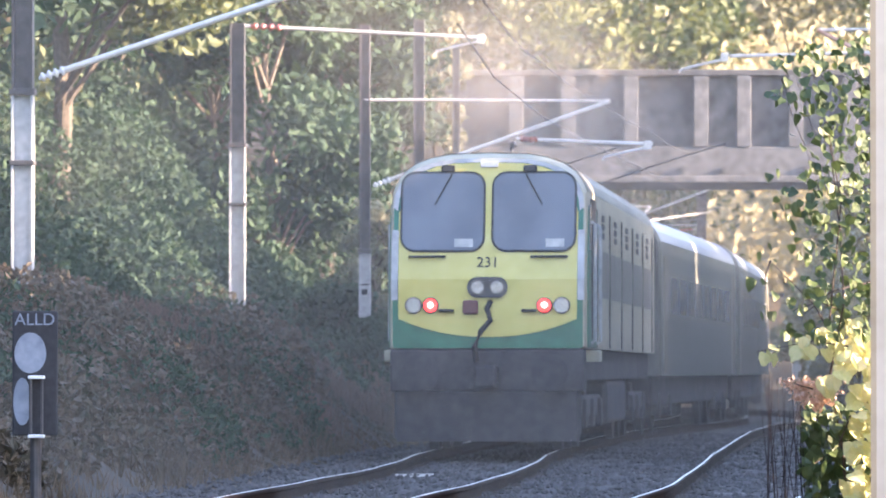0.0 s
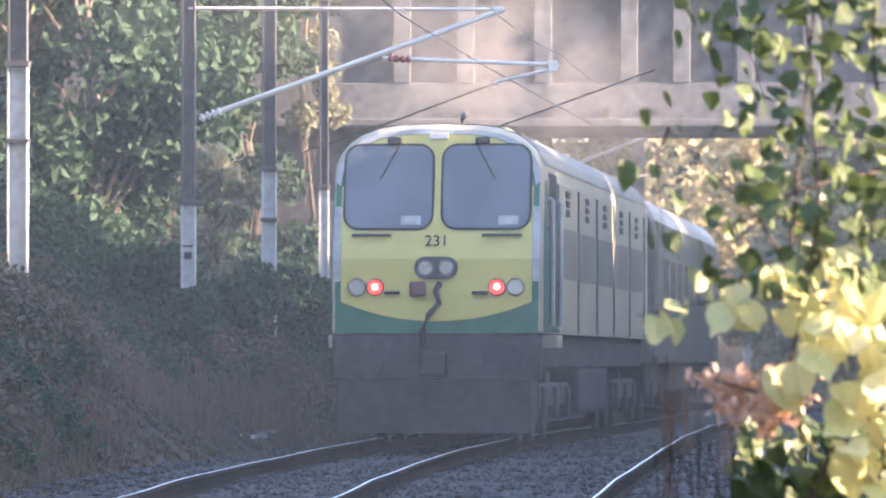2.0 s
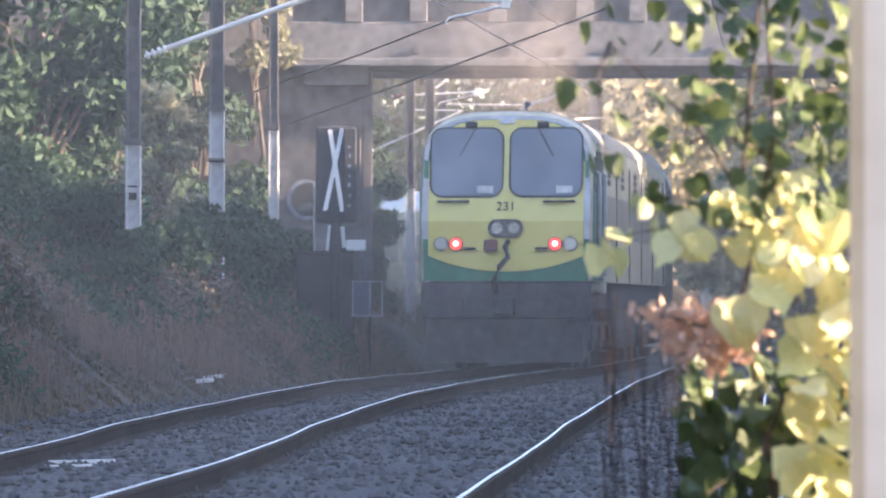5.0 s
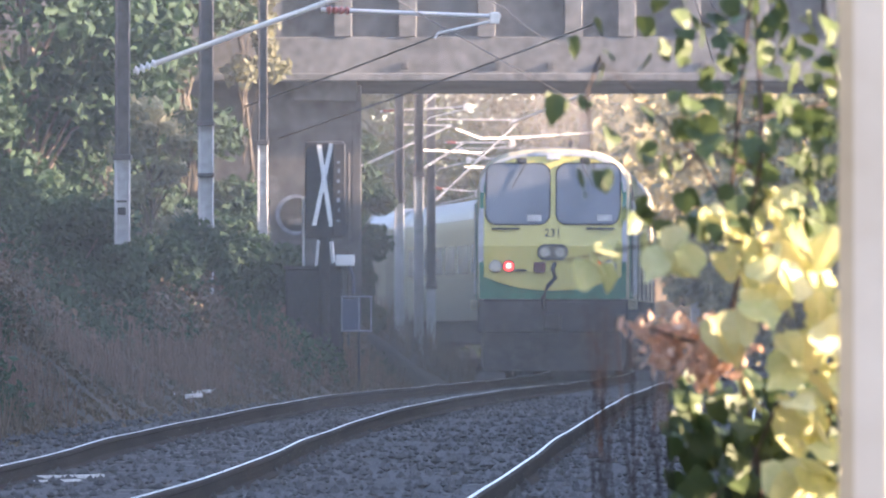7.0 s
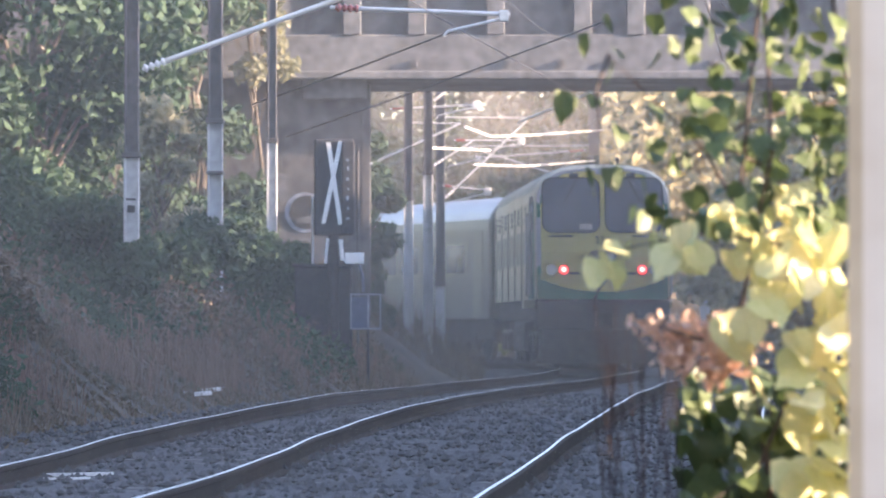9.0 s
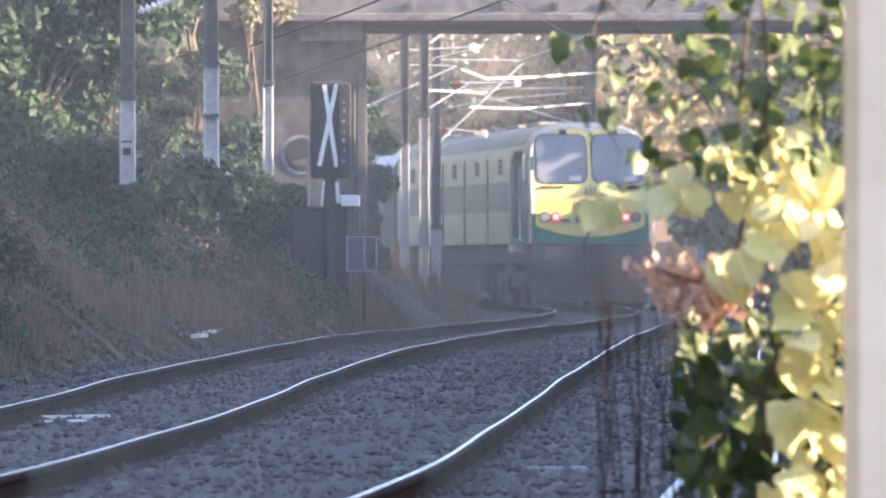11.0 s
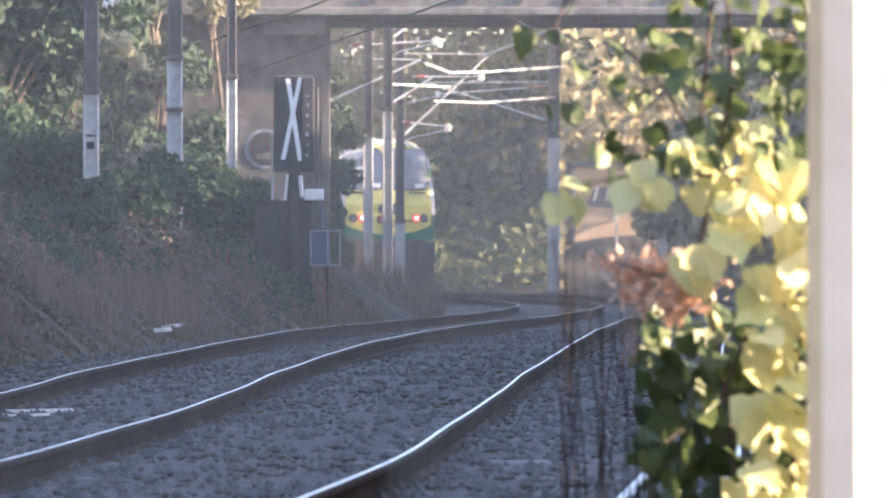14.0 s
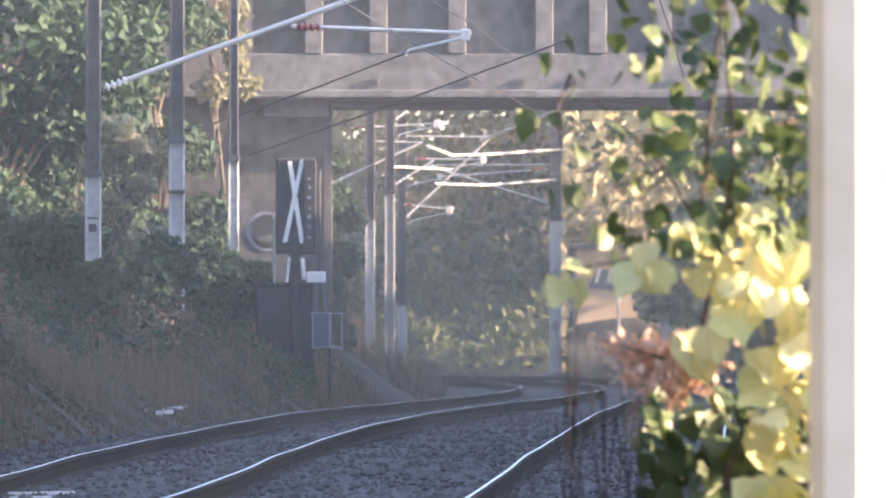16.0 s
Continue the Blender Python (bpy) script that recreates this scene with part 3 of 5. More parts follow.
def bridge():
    b = thing("road_bridge", Matrix.Translation((0, 100, 0)), "weathered grey concrete road bridge with pilastered parapet", "bridge")
    part("deck_beam", box(bmesh.new(), -9, 18, 0, 6.5, 5.3, 6.05, 0.02), M_CONCRETE, b)
    part("ledge", box(bmesh.new(), -9, 18, -0.14, 0.0, 5.26, 5.4, 0.02), M_CONCRETE, b)
    part("parapet", box(bmesh.new(), -3.4, 18, 0.16, 0.42, 6.05, 7.62), M_CONCRETE_DARK, b)
    part("parapet", box(bmesh.new(), -9, 18, 6.1, 6.35, 6.05, 7.62), M_CONCRETE_DARK, b)
    part("coping", box(bmesh.new(), -3.45, 18, -0.04, 0.55, 7.62, 7.76, 0.02), M_CONCRETE_DARK, b)
    bm = box(bmesh.new(), -0.16, 0.16, -0.03, 0.16, 6.05, 7.62, 0.015)
    first = part("pilaster", bm, M_CONCRETE, b)
    for k, x in enumerate((-2.3, -1.15, 0.25, 1.8, 2.75, 3.9, 5.1, 6.4, 7.7, 9.0)):
        ob = first if k == 0 else new("pilaster", first.data)
        ob.parent = b
        ob.location = (x, 0, 0)
    part("abutment", box(bmesh.new(), -10, -2.1, 0.4, 6.3, -0.4, 5.3, 0.03), M_CONCRETE_DARK, b)
    part("abutment", box(bmesh.new(), 9.2, 18, 0.4, 6.3, -0.4, 5.3, 0.03), M_CONCRETE_DARK, b)
    part("bearing_shelf", box(bmesh.new(), -3.2, -2.05, 0.2, 0.4, 4.92, 5.28, 0.02), M_CONCRETE, b)
    part("corner_pier", box(bmesh.new(), -2.14, -1.98, 0.36, 0.7, -0.3, 5.2, 0.01), M_CONCRETE_DARK, b)
    part("graffiti", plate(bmesh.new(), disc(-3.15, 2.9, 0.36, 24), 0.385, 0.4), M_OVAL, b, "greyed pale painted graffiti ring")
    part("graffiti", plate(bmesh.new(), disc(-3.13, 2.9, 0.3, 24), 0.375, 0.392), M_RUBBER, b, "black painted graffiti blob")
    part("graffiti", plate(bmesh.new(), [(-3.3, 2.72), (-3.05, 2.7), (-2.9, 2.9), (-3.0, 3.0), (-3.02, 2.85), (-3.28, 2.8)], 0.365, 0.38), M_CONCRETE, b)
    part("graffiti", plate(bmesh.new(), rounded(-3.6, -2.6, 2.0, 2.44, 0.1), 0.388, 0.402), M_CONCRETE, b, "patch of pale paint")
    part("graffiti", plate(bmesh.new(), rounded(-3.75, -3.45, 2.9, 3.6, 0.12), 0.388, 0.402), M_CONCRETE, b, "patch of pale paint")
    for x in (-1.2, 0.45, 1.4, 2.3, 4.1):
        part("bolt_plate", box(bmesh.new(), x - 0.06, x + 0.06, -0.05, 0.01, 5.48, 5.6, 0.01), M_MAST, b)


def signal():
    s = thing("disused_signal", Matrix.Translation((-2.4, 92, 0)), "black signal head crossed out with a white X", "railway signal")
    part("head", box(bmesh.new(), -0.33, 0.31, -0.1, 0.12, 2.36, 3.94, 0.03), M_BLACK, s)
    for a, b in (((-0.1, 3.88), (0.1, 2.54)), ((0.1, 3.9), (-0.18, 2.56))):
        d = 0.036
        bm = plate(bmesh.new(), [(a[0] - d, a[1]), (a[0] + d, a[1]), (b[0] + d, b[1]), (b[0] - d, b[1])], -0.13 if a[0] < 0 else -0.118, -0.1)
        part("cross_strip", bm, M_WHITE, s, "white strip of the X")
    part("hood_panel", box(bmesh.new(), 0.12, 0.33, -0.16, -0.1, 2.38, 3.9, 0.02), M_BLACK, s)
    for k in range(7):
        z = 2.62 + 0.16 * k
        part("painted_mark", box(bmesh.new(), 0.19 + 0.02 * (k % 2), 0.24, -0.168, -0.16, z, z + 0.03 + 0.02 * (k % 3)), M_OVAL, s)
    part("post", tube(bmesh.new(), [(-0.02, 0, -0.3), (-0.02, 0, 2.4)], 0.09, 12), M_BLACK, s)
    part("ladder_rail", tube(bmesh.new(), [(0.38, 0.05, 0.6), (0.38, 0.05, 3.75)], 0.02, 8), M_MAST, s)
    part("ladder_rail", tube(bmesh.new(), [(-0.36, 0.05, 1.9), (-0.36, 0.05, 3.0)], 0.02, 8), M_MASTWHITE, s)
    part("junction_box", box(bmesh.new(), 0.17, 0.48, -0.12, 0.08, 1.9, 2.08, 0.015), M_WHITE, s)
    part("stay", tube(bmesh.new(), [(-0.15, -0.05, 1.9), (-0.11, -0.05, 2.32)], 0.025, 6), M_WHITE, s)
    part("stay", tube(bmesh.new(), [(0.1, -0.05, 2.3), (0.13, -0.05, 1.95)], 0.035, 6), M_WHITE, s)
    part("cable", tube(bmesh.new(), [(0.4, 0, 1.9), (0.46, 0, 1.7), (0.47, 0, 1.45)], 0.025, 6), M_BLUE, s)
    c = thing("relay_cabinet", Matrix.Translation((-2.55, 92.3, 0)), "black trackside relay cabinet below the signal", "cabinet")
    part("body", box(bmesh.new(), -0.5, 0.42, -0.3, 0.3, -0.3, 1.85, 0.03), M_BLACK, c)
    part("lid", box(bmesh.new(), -0.54, 0.46, -0.34, 0.34, 1.85, 1.9, 0.01), M_BLACK, c)
    part("door_seam", box(bmesh.new(), -0.05, -0.03, -0.308, -0.3, 0.2, 1.75), M_RUBBER, c)
    g = thing("access_cage", Matrix.Translation((-1.85, 92, 0)), "small blue-grey platform cage with a pale handrail", "railing")
    for x in (-0.28, 0.0):
        part("leg", tube(bmesh.new(), [(x, -0.03, -0.35), (x, -0.03, 0.84)], 0.02, 8), M_BLACK, g)
    part("panel", box(bmesh.new(), -0.28, 0.02, -0.03, 0.0, 0.85, 1.36, 0.01), M_BLUE, g, "faded blue panel")
    for a, b in (((-0.3, 1.4), (0.22, 1.4)), ((-0.3, 0.84), (0.22, 0.84)), ((0.0, 0.84), (0.0, 1.4)), ((0.2, 0.84), (0.2, 1.4)), ((-0.28, 0.84), (-0.28, 1.4))):
        part("bar", tube(bmesh.new(), [(a[0], -0.04, a[1]), (b[0], -0.04, b[1])], 0.01, 8), M_OVAL, g)


def far_hut():
    """The sunlit wall with a dark window past the bridge, a lamp post and a white marker before it."""
    h = thing("trackside_hut", Matrix.Translation((3.9, 165, 0.6)), "tan rendered hut wall with a dark slanted window", "hut")
    part("wall", box(bmesh.new(), 0, 3.9, 0, 2.5, -0.6, 3.0, 0.04), M_HUT, h)
    part("roof", box(bmesh.new(), -0.15, 4.05, -0.15, 2.65, 3.0, 3.15, 0.03), M_CONCRETE, h)
    part("window", plate(bmesh.new(), [(0.36, 1.85), (1.45, 1.75), (1.62, 2.4), (0.62, 2.4)], -0.012, 0.0), M_GLASS, h, "dark window pane")
    for x in (0.55, 0.9, 1.2):
        part("window_bar", plate(bmesh.new(), [(x, 2.0), (x + 0.08, 2.0), (x + 0.2, 2.42), (x + 0.08, 2.42)], -0.026, -0.012), M_WHITE, h)
    l = thing("lamp_post", Matrix.Translation((4.8, 154, 0.4)), "thin pale lamp post beside the far track", "lamp post")
    part("pole", tube(bmesh.new(), [(0, 0, -0.5), (0, 0, 2.4)], 0.035, 8), M_MASTWHITE, l)
    part("base", box(bmesh.new(), -0.45, 0.45, -0.2, 0.2, -0.5, 0.75, 0.03), M_CONCRETE, l)
    w = thing("marker_post", Matrix.Translation((5.95, 150, 0.4)), "white painted marker post beside the far track", "post")
    part("post", box(bmesh.new(), -0.13, 0.13, -0.08, 0.08, -0.5, 1.45, 0.03), M_WHITE, w)
    part("cap", box(bmesh.new(), -0.2, 0.2, -0.1, 0.1, 1.45, 1.75, 0.05), M_WHITE, w)


def letters(body, size, m, mat, parent, name="lettering", depth=0.006):
    cu = bpy.data.curves.new("letters", "FONT")
    cu.body, cu.size, cu.extrude, cu.align_x, cu.align_y = body, size, depth, "CENTER", "CENTER"
    tmp = new("letters", cu)
    me = bpy.data.meshes.new_from_object(tmp.evaluated_get(bpy.context.evaluated_depsgraph_get()))
    bpy.data.objects.remove(tmp)
    me.materials.clear()
    me.materials.append(mat)
    ob = new(name, me)
    ob.parent = parent
    ob.matrix_basis = m
    return ob


def painted_board():
    """The dark lineside board with pale ovals, placed to fit the camera's view below the first mast."""
    s = thing("painted_board", Matrix.Translation((-5.85, 25, 0.0)), "dark board with letters and ovals in shade-greyed white paint", "sign")
    part("board", box(bmesh.new(), -0.2, 0.2, 0, 0.05, 0.5, 1.6, 0.015), M_BLACK, s)
    letters("ALLD", 0.15, pose(0.0, -0.012, 1.52, 90), M_OVAL, s)
    part("oval", plate(bmesh.new(), [(-0.04 + 0.14 * math.cos(a), 1.22 + (0.19 if math.sin(a) > 0 else 0.17) * math.sin(a)) for a in np.linspace(0, math.tau, 28)[:-1]], -0.012, 0), M_OVAL, s, "pale painted oval, greyed for the shade on it")
    part("oval", plate(bmesh.new(), [(-0.11 + 0.08 * math.cos(a), 0.8 + 0.21 * math.sin(a)) for a in np.linspace(0, math.tau, 28)[:-1]], -0.012, 0), M_OVAL, s, "pale painted oval, greyed for the shade on it")
    for x in (-0.03, 0.07):
        part("rail_post", tube(bmesh.new(), [(x, -0.08, 0.5), (x, -0.08, 1.0)], 0.014, 8), M_MAST, s)
    for z in (0.48, 1.0):
        part("cross_bar", box(bmesh.new(), -0.05, 0.09, -0.11, -0.0, z, z + 0.03, 0.006), M_WHITE, s)
    part("post", tube(bmesh.new(), [(0, 0.1, -0.6), (0, 0.1, 1.4)], 0.05, 10), M_MAST, s)


# ---- train ----
def section(w, z0, zs, zt, n=7):
    """A body's cross-section: straight sides up to zs, then a rounded roof."""
    out = [(w, z0), (w, zs)]
    out += [(w * math.cos(a)**0.62, zs + (zt - zs) * math.sin(a)**0.9) for a in np.linspace(0, math.pi / 2, n + 1)[1:-1]]
    half = out + [(0, zt)]
    return half + [(-x, z) for x, z in half[-2::-1]]


def loft(bm, rings):
    """Closed body through rings of (y, outline)."""
    vs = [[bm.verts.new((x, y, z)) for x, z in ring] for y, ring in rings]
    n = len(vs[0])
    for a, b in zip(vs, vs[1:]):
        for k in range(n):
            bm.faces.new((a[k], a[(k + 1) % n], b[(k + 1) % n], b[k]))
    bm.faces.new(vs[0])
    bm.faces.new(vs[-1][::-1])
    bmesh.ops.recalc_face_normals(bm, faces=bm.faces)
    return bm


def bogie(y, parent, axles=(-1.9, 0, 1.9)):
    bm = bmesh.new()
    for s in (-1, 1):
        box(bm, s * 1.12 - 0.06, s * 1.12 + 0.06, y + axles[0] - 0.5, y + axles[-1] + 0.5, 0.45, 0.75, 0.03)
        for a in axles:
            box(bm, s * 1.15 - 0.08, s * 1.15 + 0.08, y + a - 0.2, y + a + 0.2, 0.3, 0.7, 0.03)
    box(bm, -1.1, 1.1, y - 0.3, y + 0.3, 0.5, 0.9, 0.03)
    b = part("bogie", bm, M_GRIME, parent, "grimy bogie frame")
    for a in axles:
        bm = bmesh.new()
        for s in (-1, 1):
            tube(bm, [(s * 0.77, y + a, 0.5), (s * 0.9, y + a, 0.5)], 0.5, 24)
        tube(bm, [(-0.8, y + a, 0.5), (0.8, y + a, 0.5)], 0.08, 10)
        part("wheelset", bm, M_GRIME, b)


def locomotive():
    t = thing("diesel_locomotive", Matrix(), "green and yellow diesel locomotive at the train's tail", "locomotive")
    sec = section(1.32, 1.38, 3.3, 4.0)
    nose = section(1.29, 1.4, 3.27, 3.93)
    part("body", loft(bmesh.new(), [(0.02, nose), (0.16, sec), (20.4, sec), (20.5, nose)]), M_CREAM, t, "grimy silver body side, sunlight's cream in its colour")
    # roof skin
    top = [(x * 1.008, z + 0.012) for x, z in sec if z > 3.32]
    bm = bmesh.new()
    for y0, y1 in ((0.62, 20.4),):
        a = [bm.verts.new((x, y0, z)) for x, z in top]
        b = [bm.verts.new((x, y1, z)) for x, z in top]
        for k in range(len(a) - 1):
            bm.faces.new((a[k], a[k + 1], b[k + 1], b[k]))
    part("roof", bm, M_LOCOROOF, t, "brown roof")
    # front: green field, yellow panel, pale rim
    part("front_panel", plate(bmesh.new(), [(x * 0.985, 1.38 + (z - 1.4) * 0.995) for x, z in nose], 0.0, 0.03), M_GREEN, t, "green front panel")
    low = [(1.19 * u, 1.53 + 0.24 * abs(u)**2.2) for u in np.linspace(1, -1, 13)]
    arch = [(x * 0.92, z - 0.06) for x, z in nose if z > 3.2]
    part("warning_panel", plate(bmesh.new(), [(1.2, 3.2)] + [(x, max(z, 3.2)) for x, z in arch] + [(-1.2, 3.2)] + low[::-1], -0.02, 0.0), M_YELLOW, t, "yellow warning panel")
    outer = [(x * 0.99, z - 0.005) for x, z in nose if z > 3.2]
    inner = [(x * 0.945, z - 0.055) for x, z in nose if z > 3.2]
    bm = bmesh.new()
    n = len(outer)
    va = [[bm.verts.new((x, -0.028, z)) for x, z in ring] for ring in (outer, inner)]
    vb = [[bm.verts.new((x, 0.02, z)) for x, z in ring] for ring in (outer, inner)]
    for k in range(n - 1):
        bm.faces.new((va[0][k], va[0][k + 1], va[1][k + 1], va[1][k]))
        bm.faces.new((va[0][k + 1], va[0][k], vb[0][k], vb[0][k + 1]))
        bm.faces.new((va[1][k], va[1][k + 1], vb[1][k + 1], vb[1][k]))
    part("roof_rim", bm, M_MASTWHITE, t, "pale rim over the cab front")
    for s in (-1, 1):
        part("side_strip", plate(bmesh.new(), rounded(s * 1.245 - 0.045, s * 1.245 + 0.045, 2.02, 2.96, 0.02), -0.024, 0.0), M_MASTWHITE, t, "white corner strip")
        x0, x1 = (0.07, 1.15) if s > 0 else (-1.15, -0.07)
        gasket = part("windscreen_gasket", plate(bmesh.new(), rounded(x0 - 0.03, x1 + 0.03, 2.66, 3.75, 0.2), -0.036, -0.02), M_RUBBER, t)
        part("windscreen", plate(bmesh.new(), rounded(x0, x1, 2.69, 3.72, 0.17), -0.05, -0.036), M_GLASS, gasket, "dark windscreen, sky reflection put into its colour")
        part("paper_in_window", box(bmesh.new(), x0 + 0.7, x0 + 0.95, -0.054, -0.05, 2.73, 2.84), M_PLANK, t)
        part("handrail", tube(bmesh.new(), [(s * 1.05, -0.02, 2.6), (s * 1.05, -0.07, 2.6), (s * 0.58, -0.07, 2.6), (s * 0.58, -0.02, 2.6)], 0.018, 8), M_RUBBER, t)
        part("wiper", tube(bmesh.new(), [(s * 0.55, -0.06, 3.82), (s * 0.5, -0.075, 3.7), (s * 0.72, -0.075, 3.3)], 0.012, 6), M_RUBBER, t)
        part("wiper_motor", box(bmesh.new(), s * 0.55 - 0.09, s * 0.55 + 0.09, -0.09, -0.02, 3.74, 3.83, 0.02), M_RUBBER, t)
        ring = part("tail_lamp", plate(bmesh.new(), disc(s * 0.76, 1.95, 0.11), -0.05, -0.02), M_MAST, t, "round red tail lamp, lit")
        part("lens", plate(bmesh.new(), disc(s * 0.76, 1.95, 0.09), -0.07, -0.05), M_TAIL, ring, "glowing red lens")
        part("bulb", plate(bmesh.new(), disc(s * 0.76, 1.955, 0.042), -0.08, -0.07), M_TAILHOT, ring)
        ring = part("marker_lamp", plate(bmesh.new(), disc(s * 0.99, 1.95, 0.115), -0.05, -0.02), M_MAST, t, "round marker lamp, unlit")
        part("lens", plate(bmesh.new(), disc(s * 0.99, 1.95, 0.095), -0.065, -0.05), M_LAMPGLASS, ring)
        part("footstep", box(bmesh.new(), s * 0.55 - 0.1, s * 0.55 + 0.1, -0.09, -0.02, 1.86, 1.9, 0.01), M_RUBBER, t)
        part("buffer", tube(bmesh.new(), [(s * 0.86, -0.02, 1.05), (s * 0.86, -0.38, 1.05), (s * 0.86, -0.38, 1.05)], 0.1, 14), M_GRIME, t)
        part("buffer_head", tube(bmesh.new(), [(s * 0.86, -0.38, 1.05), (s * 0.86, -0.43, 1.05)], 0.25, 20), M_GRIME, t)
        # side details
        x = s * 1.325
        for y in np.arange(2.4, 19.5, 3.4):
            part("panel_seam", box(bmesh.new(), x - 0.012, x + 0.012, y - 0.06, y + 0.06, 1.4, 3.3), M_RUBBER, t)
            for k in range(3):
                part("side_vent", box(bmesh.new(), x - 0.014, x + 0.014, y + 1.3, y + 1.85, 2.92 + 0.12 * k, 3.01 + 0.12 * k, 0.008), M_MAST, t)
        part("side_band", box(bmesh.new(), x - 0.006, x + 0.006, 2.45, 19.6, 2.1, 2.75), M_BAND, t, "grey band along the side")
        # flat black panel: the door recess's shade is painted, nothing is sunk in
        part("cab_door", box(bmesh.new(), x - 0.01, x + 0.01, 0.98, 2.1, 1.5, 3.4, 0.01), M_RUBBER, t, "cab door as a flat black panel, recess shade in its colour")
        part("cab_window", box(bmesh.new(), x - 0.012, x + 0.012, 0.45, 0.95, 2.7, 3.3, 0.01), M_GLASS, t)
        part("green_corner", box(bmesh.new(), x - 0.008, x + 0.008, 0.17, 2.3, 1.39, 3.26), M_GREEN, t, "dark green cab side")
        # thick and white: the sun's shimmer on these rails is built in
        for y in (0.9, 2.2):
            part("grab_rail", tube(bmesh.new(), [(x + s * 0.01, y, 1.45), (x + s * 0.06, y, 1.48), (x + s * 0.06, y, 3.05), (x + s * 0.01, y, 3.08)], 0.026, 8), M_MASTWHITE, t)
        part("cab_step", box(bmesh.new(), x - 0.16, x + 0.1, 1.1, 1.9, 1.2, 1.36, 0.02), M_CREAM, t)
    hl = part("headlight_box", plate(bmesh.new(), rounded(-0.27, 0.27, 2.05, 2.33, 0.13), -0.06, -0.02), M_MAST, t, "twin headlight housing")
    for x in (-0.13, 0.13):
        part("headlight", plate(bmesh.new(), disc(x, 2.19, 0.085), -0.08, -0.06), M_LAMPGLASS, hl)
    letters("231", 0.2, pose(0, 0.022, 2.52, 76.5), M_RUBBER, t, "fleet_number")
    part("jumper_socket", box(bmesh.new(), -0.33, -0.12, -0.1, -0.02, 1.83, 2.02, 0.03), M_MAROON, t, "maroon socket box")
    part("brake_hose", tube(bmesh.new(), [(0.04, -0.03, 2.0), (0.0, -0.12, 1.9), (0.05, -0.16, 1.75), (-0.08, -0.2, 1.6), (-0.16, -0.18, 1.4), (-0.14, -0.12, 1.2)], 0.04, 8), M_RUBBER, t)
    part("lamp_bracket", box(bmesh.new(), -0.12, 0.12, -0.05, -0.02, 3.8, 3.88, 0.01), M_MASTWHITE, t)
    part("bufferbeam", box(bmesh.new(), -1.3, 1.3, -0.05, 0.3, 0.8, 1.36, 0.03), M_GRIME, t, "grimy buffer beam")
    part("snowplough", loft(bmesh.new(), [(-0.2, [(1.2, 0.14), (1.2, 0.8), (-1.2, 0.8), (-1.2, 0.14)]), (0.1, [(1.25, 0.25), (1.25, 0.82), (-1.25, 0.82), (-1.25, 0.25)])]), M_GRIME, t)
    part("coupler", box(bmesh.new(), -0.15, 0.15, -0.5, 0.0, 0.85, 1.15, 0.04), M_GRIME, t)
    part("underframe", box(bmesh.new(), -1.22, 1.22, 0.3, 20.3, 0.95, 1.38, 0.02), M_GRIME, t)
    part("fuel_tank", box(bmesh.new(), -1.2, 1.2, 7.5, 13.0, 0.3, 0.95, 0.08), M_GRIME, t)
    for y in (3.6, 16.9):
        bogie(y, t)
    for k, y in enumerate((3.2, 6.0, 9.5, 12.6, 15.8)):
        part("roof_hatch", box(bmesh.new(), -0.6, 0.6, y, y + 1.7, 3.99, 4.07, 0.03), M_MAST if k == 2 else M_LOCOROOF, t)
    part("exhaust", box(bmesh.new(), -0.3, 0.3, 11.5, 12.2, 3.99, 4.12, 0.03), M_GRIME, t)
    part("horn", tube(bmesh.new(), [(0.3, 0.3, 4.0), (0.3, 0.3, 4.1), (0.3, -0.0, 4.1)], 0.03, 8, 1.8), M_MAST, t)
    # the upper half of the cab front leans back
    for ob in t.children_recursive:
        if ob.name.startswith("fleet_number"):
            continue
        bm = bmesh.new()
        bm.from_mesh(ob.data)
        zs = [v.co.z for v in bm.verts]
        if min(v.co.y for v in bm.verts) < 0.2 and min(zs) < 2.29 and max(zs) > 2.31:
            bmesh.ops.bisect_plane(bm, geom=bm.verts[:] + bm.edges[:] + bm.faces[:], plane_co=(0, 0, 2.3), plane_no=(0, 0, 1))
        for v in bm.verts:
            if v.co.y < 0.2 and v.co.z > 2.3:
                v.co.y += (v.co.z - 2.3) * 0.24
        bm.to_mesh(ob.data)
        bm.free()
    return t


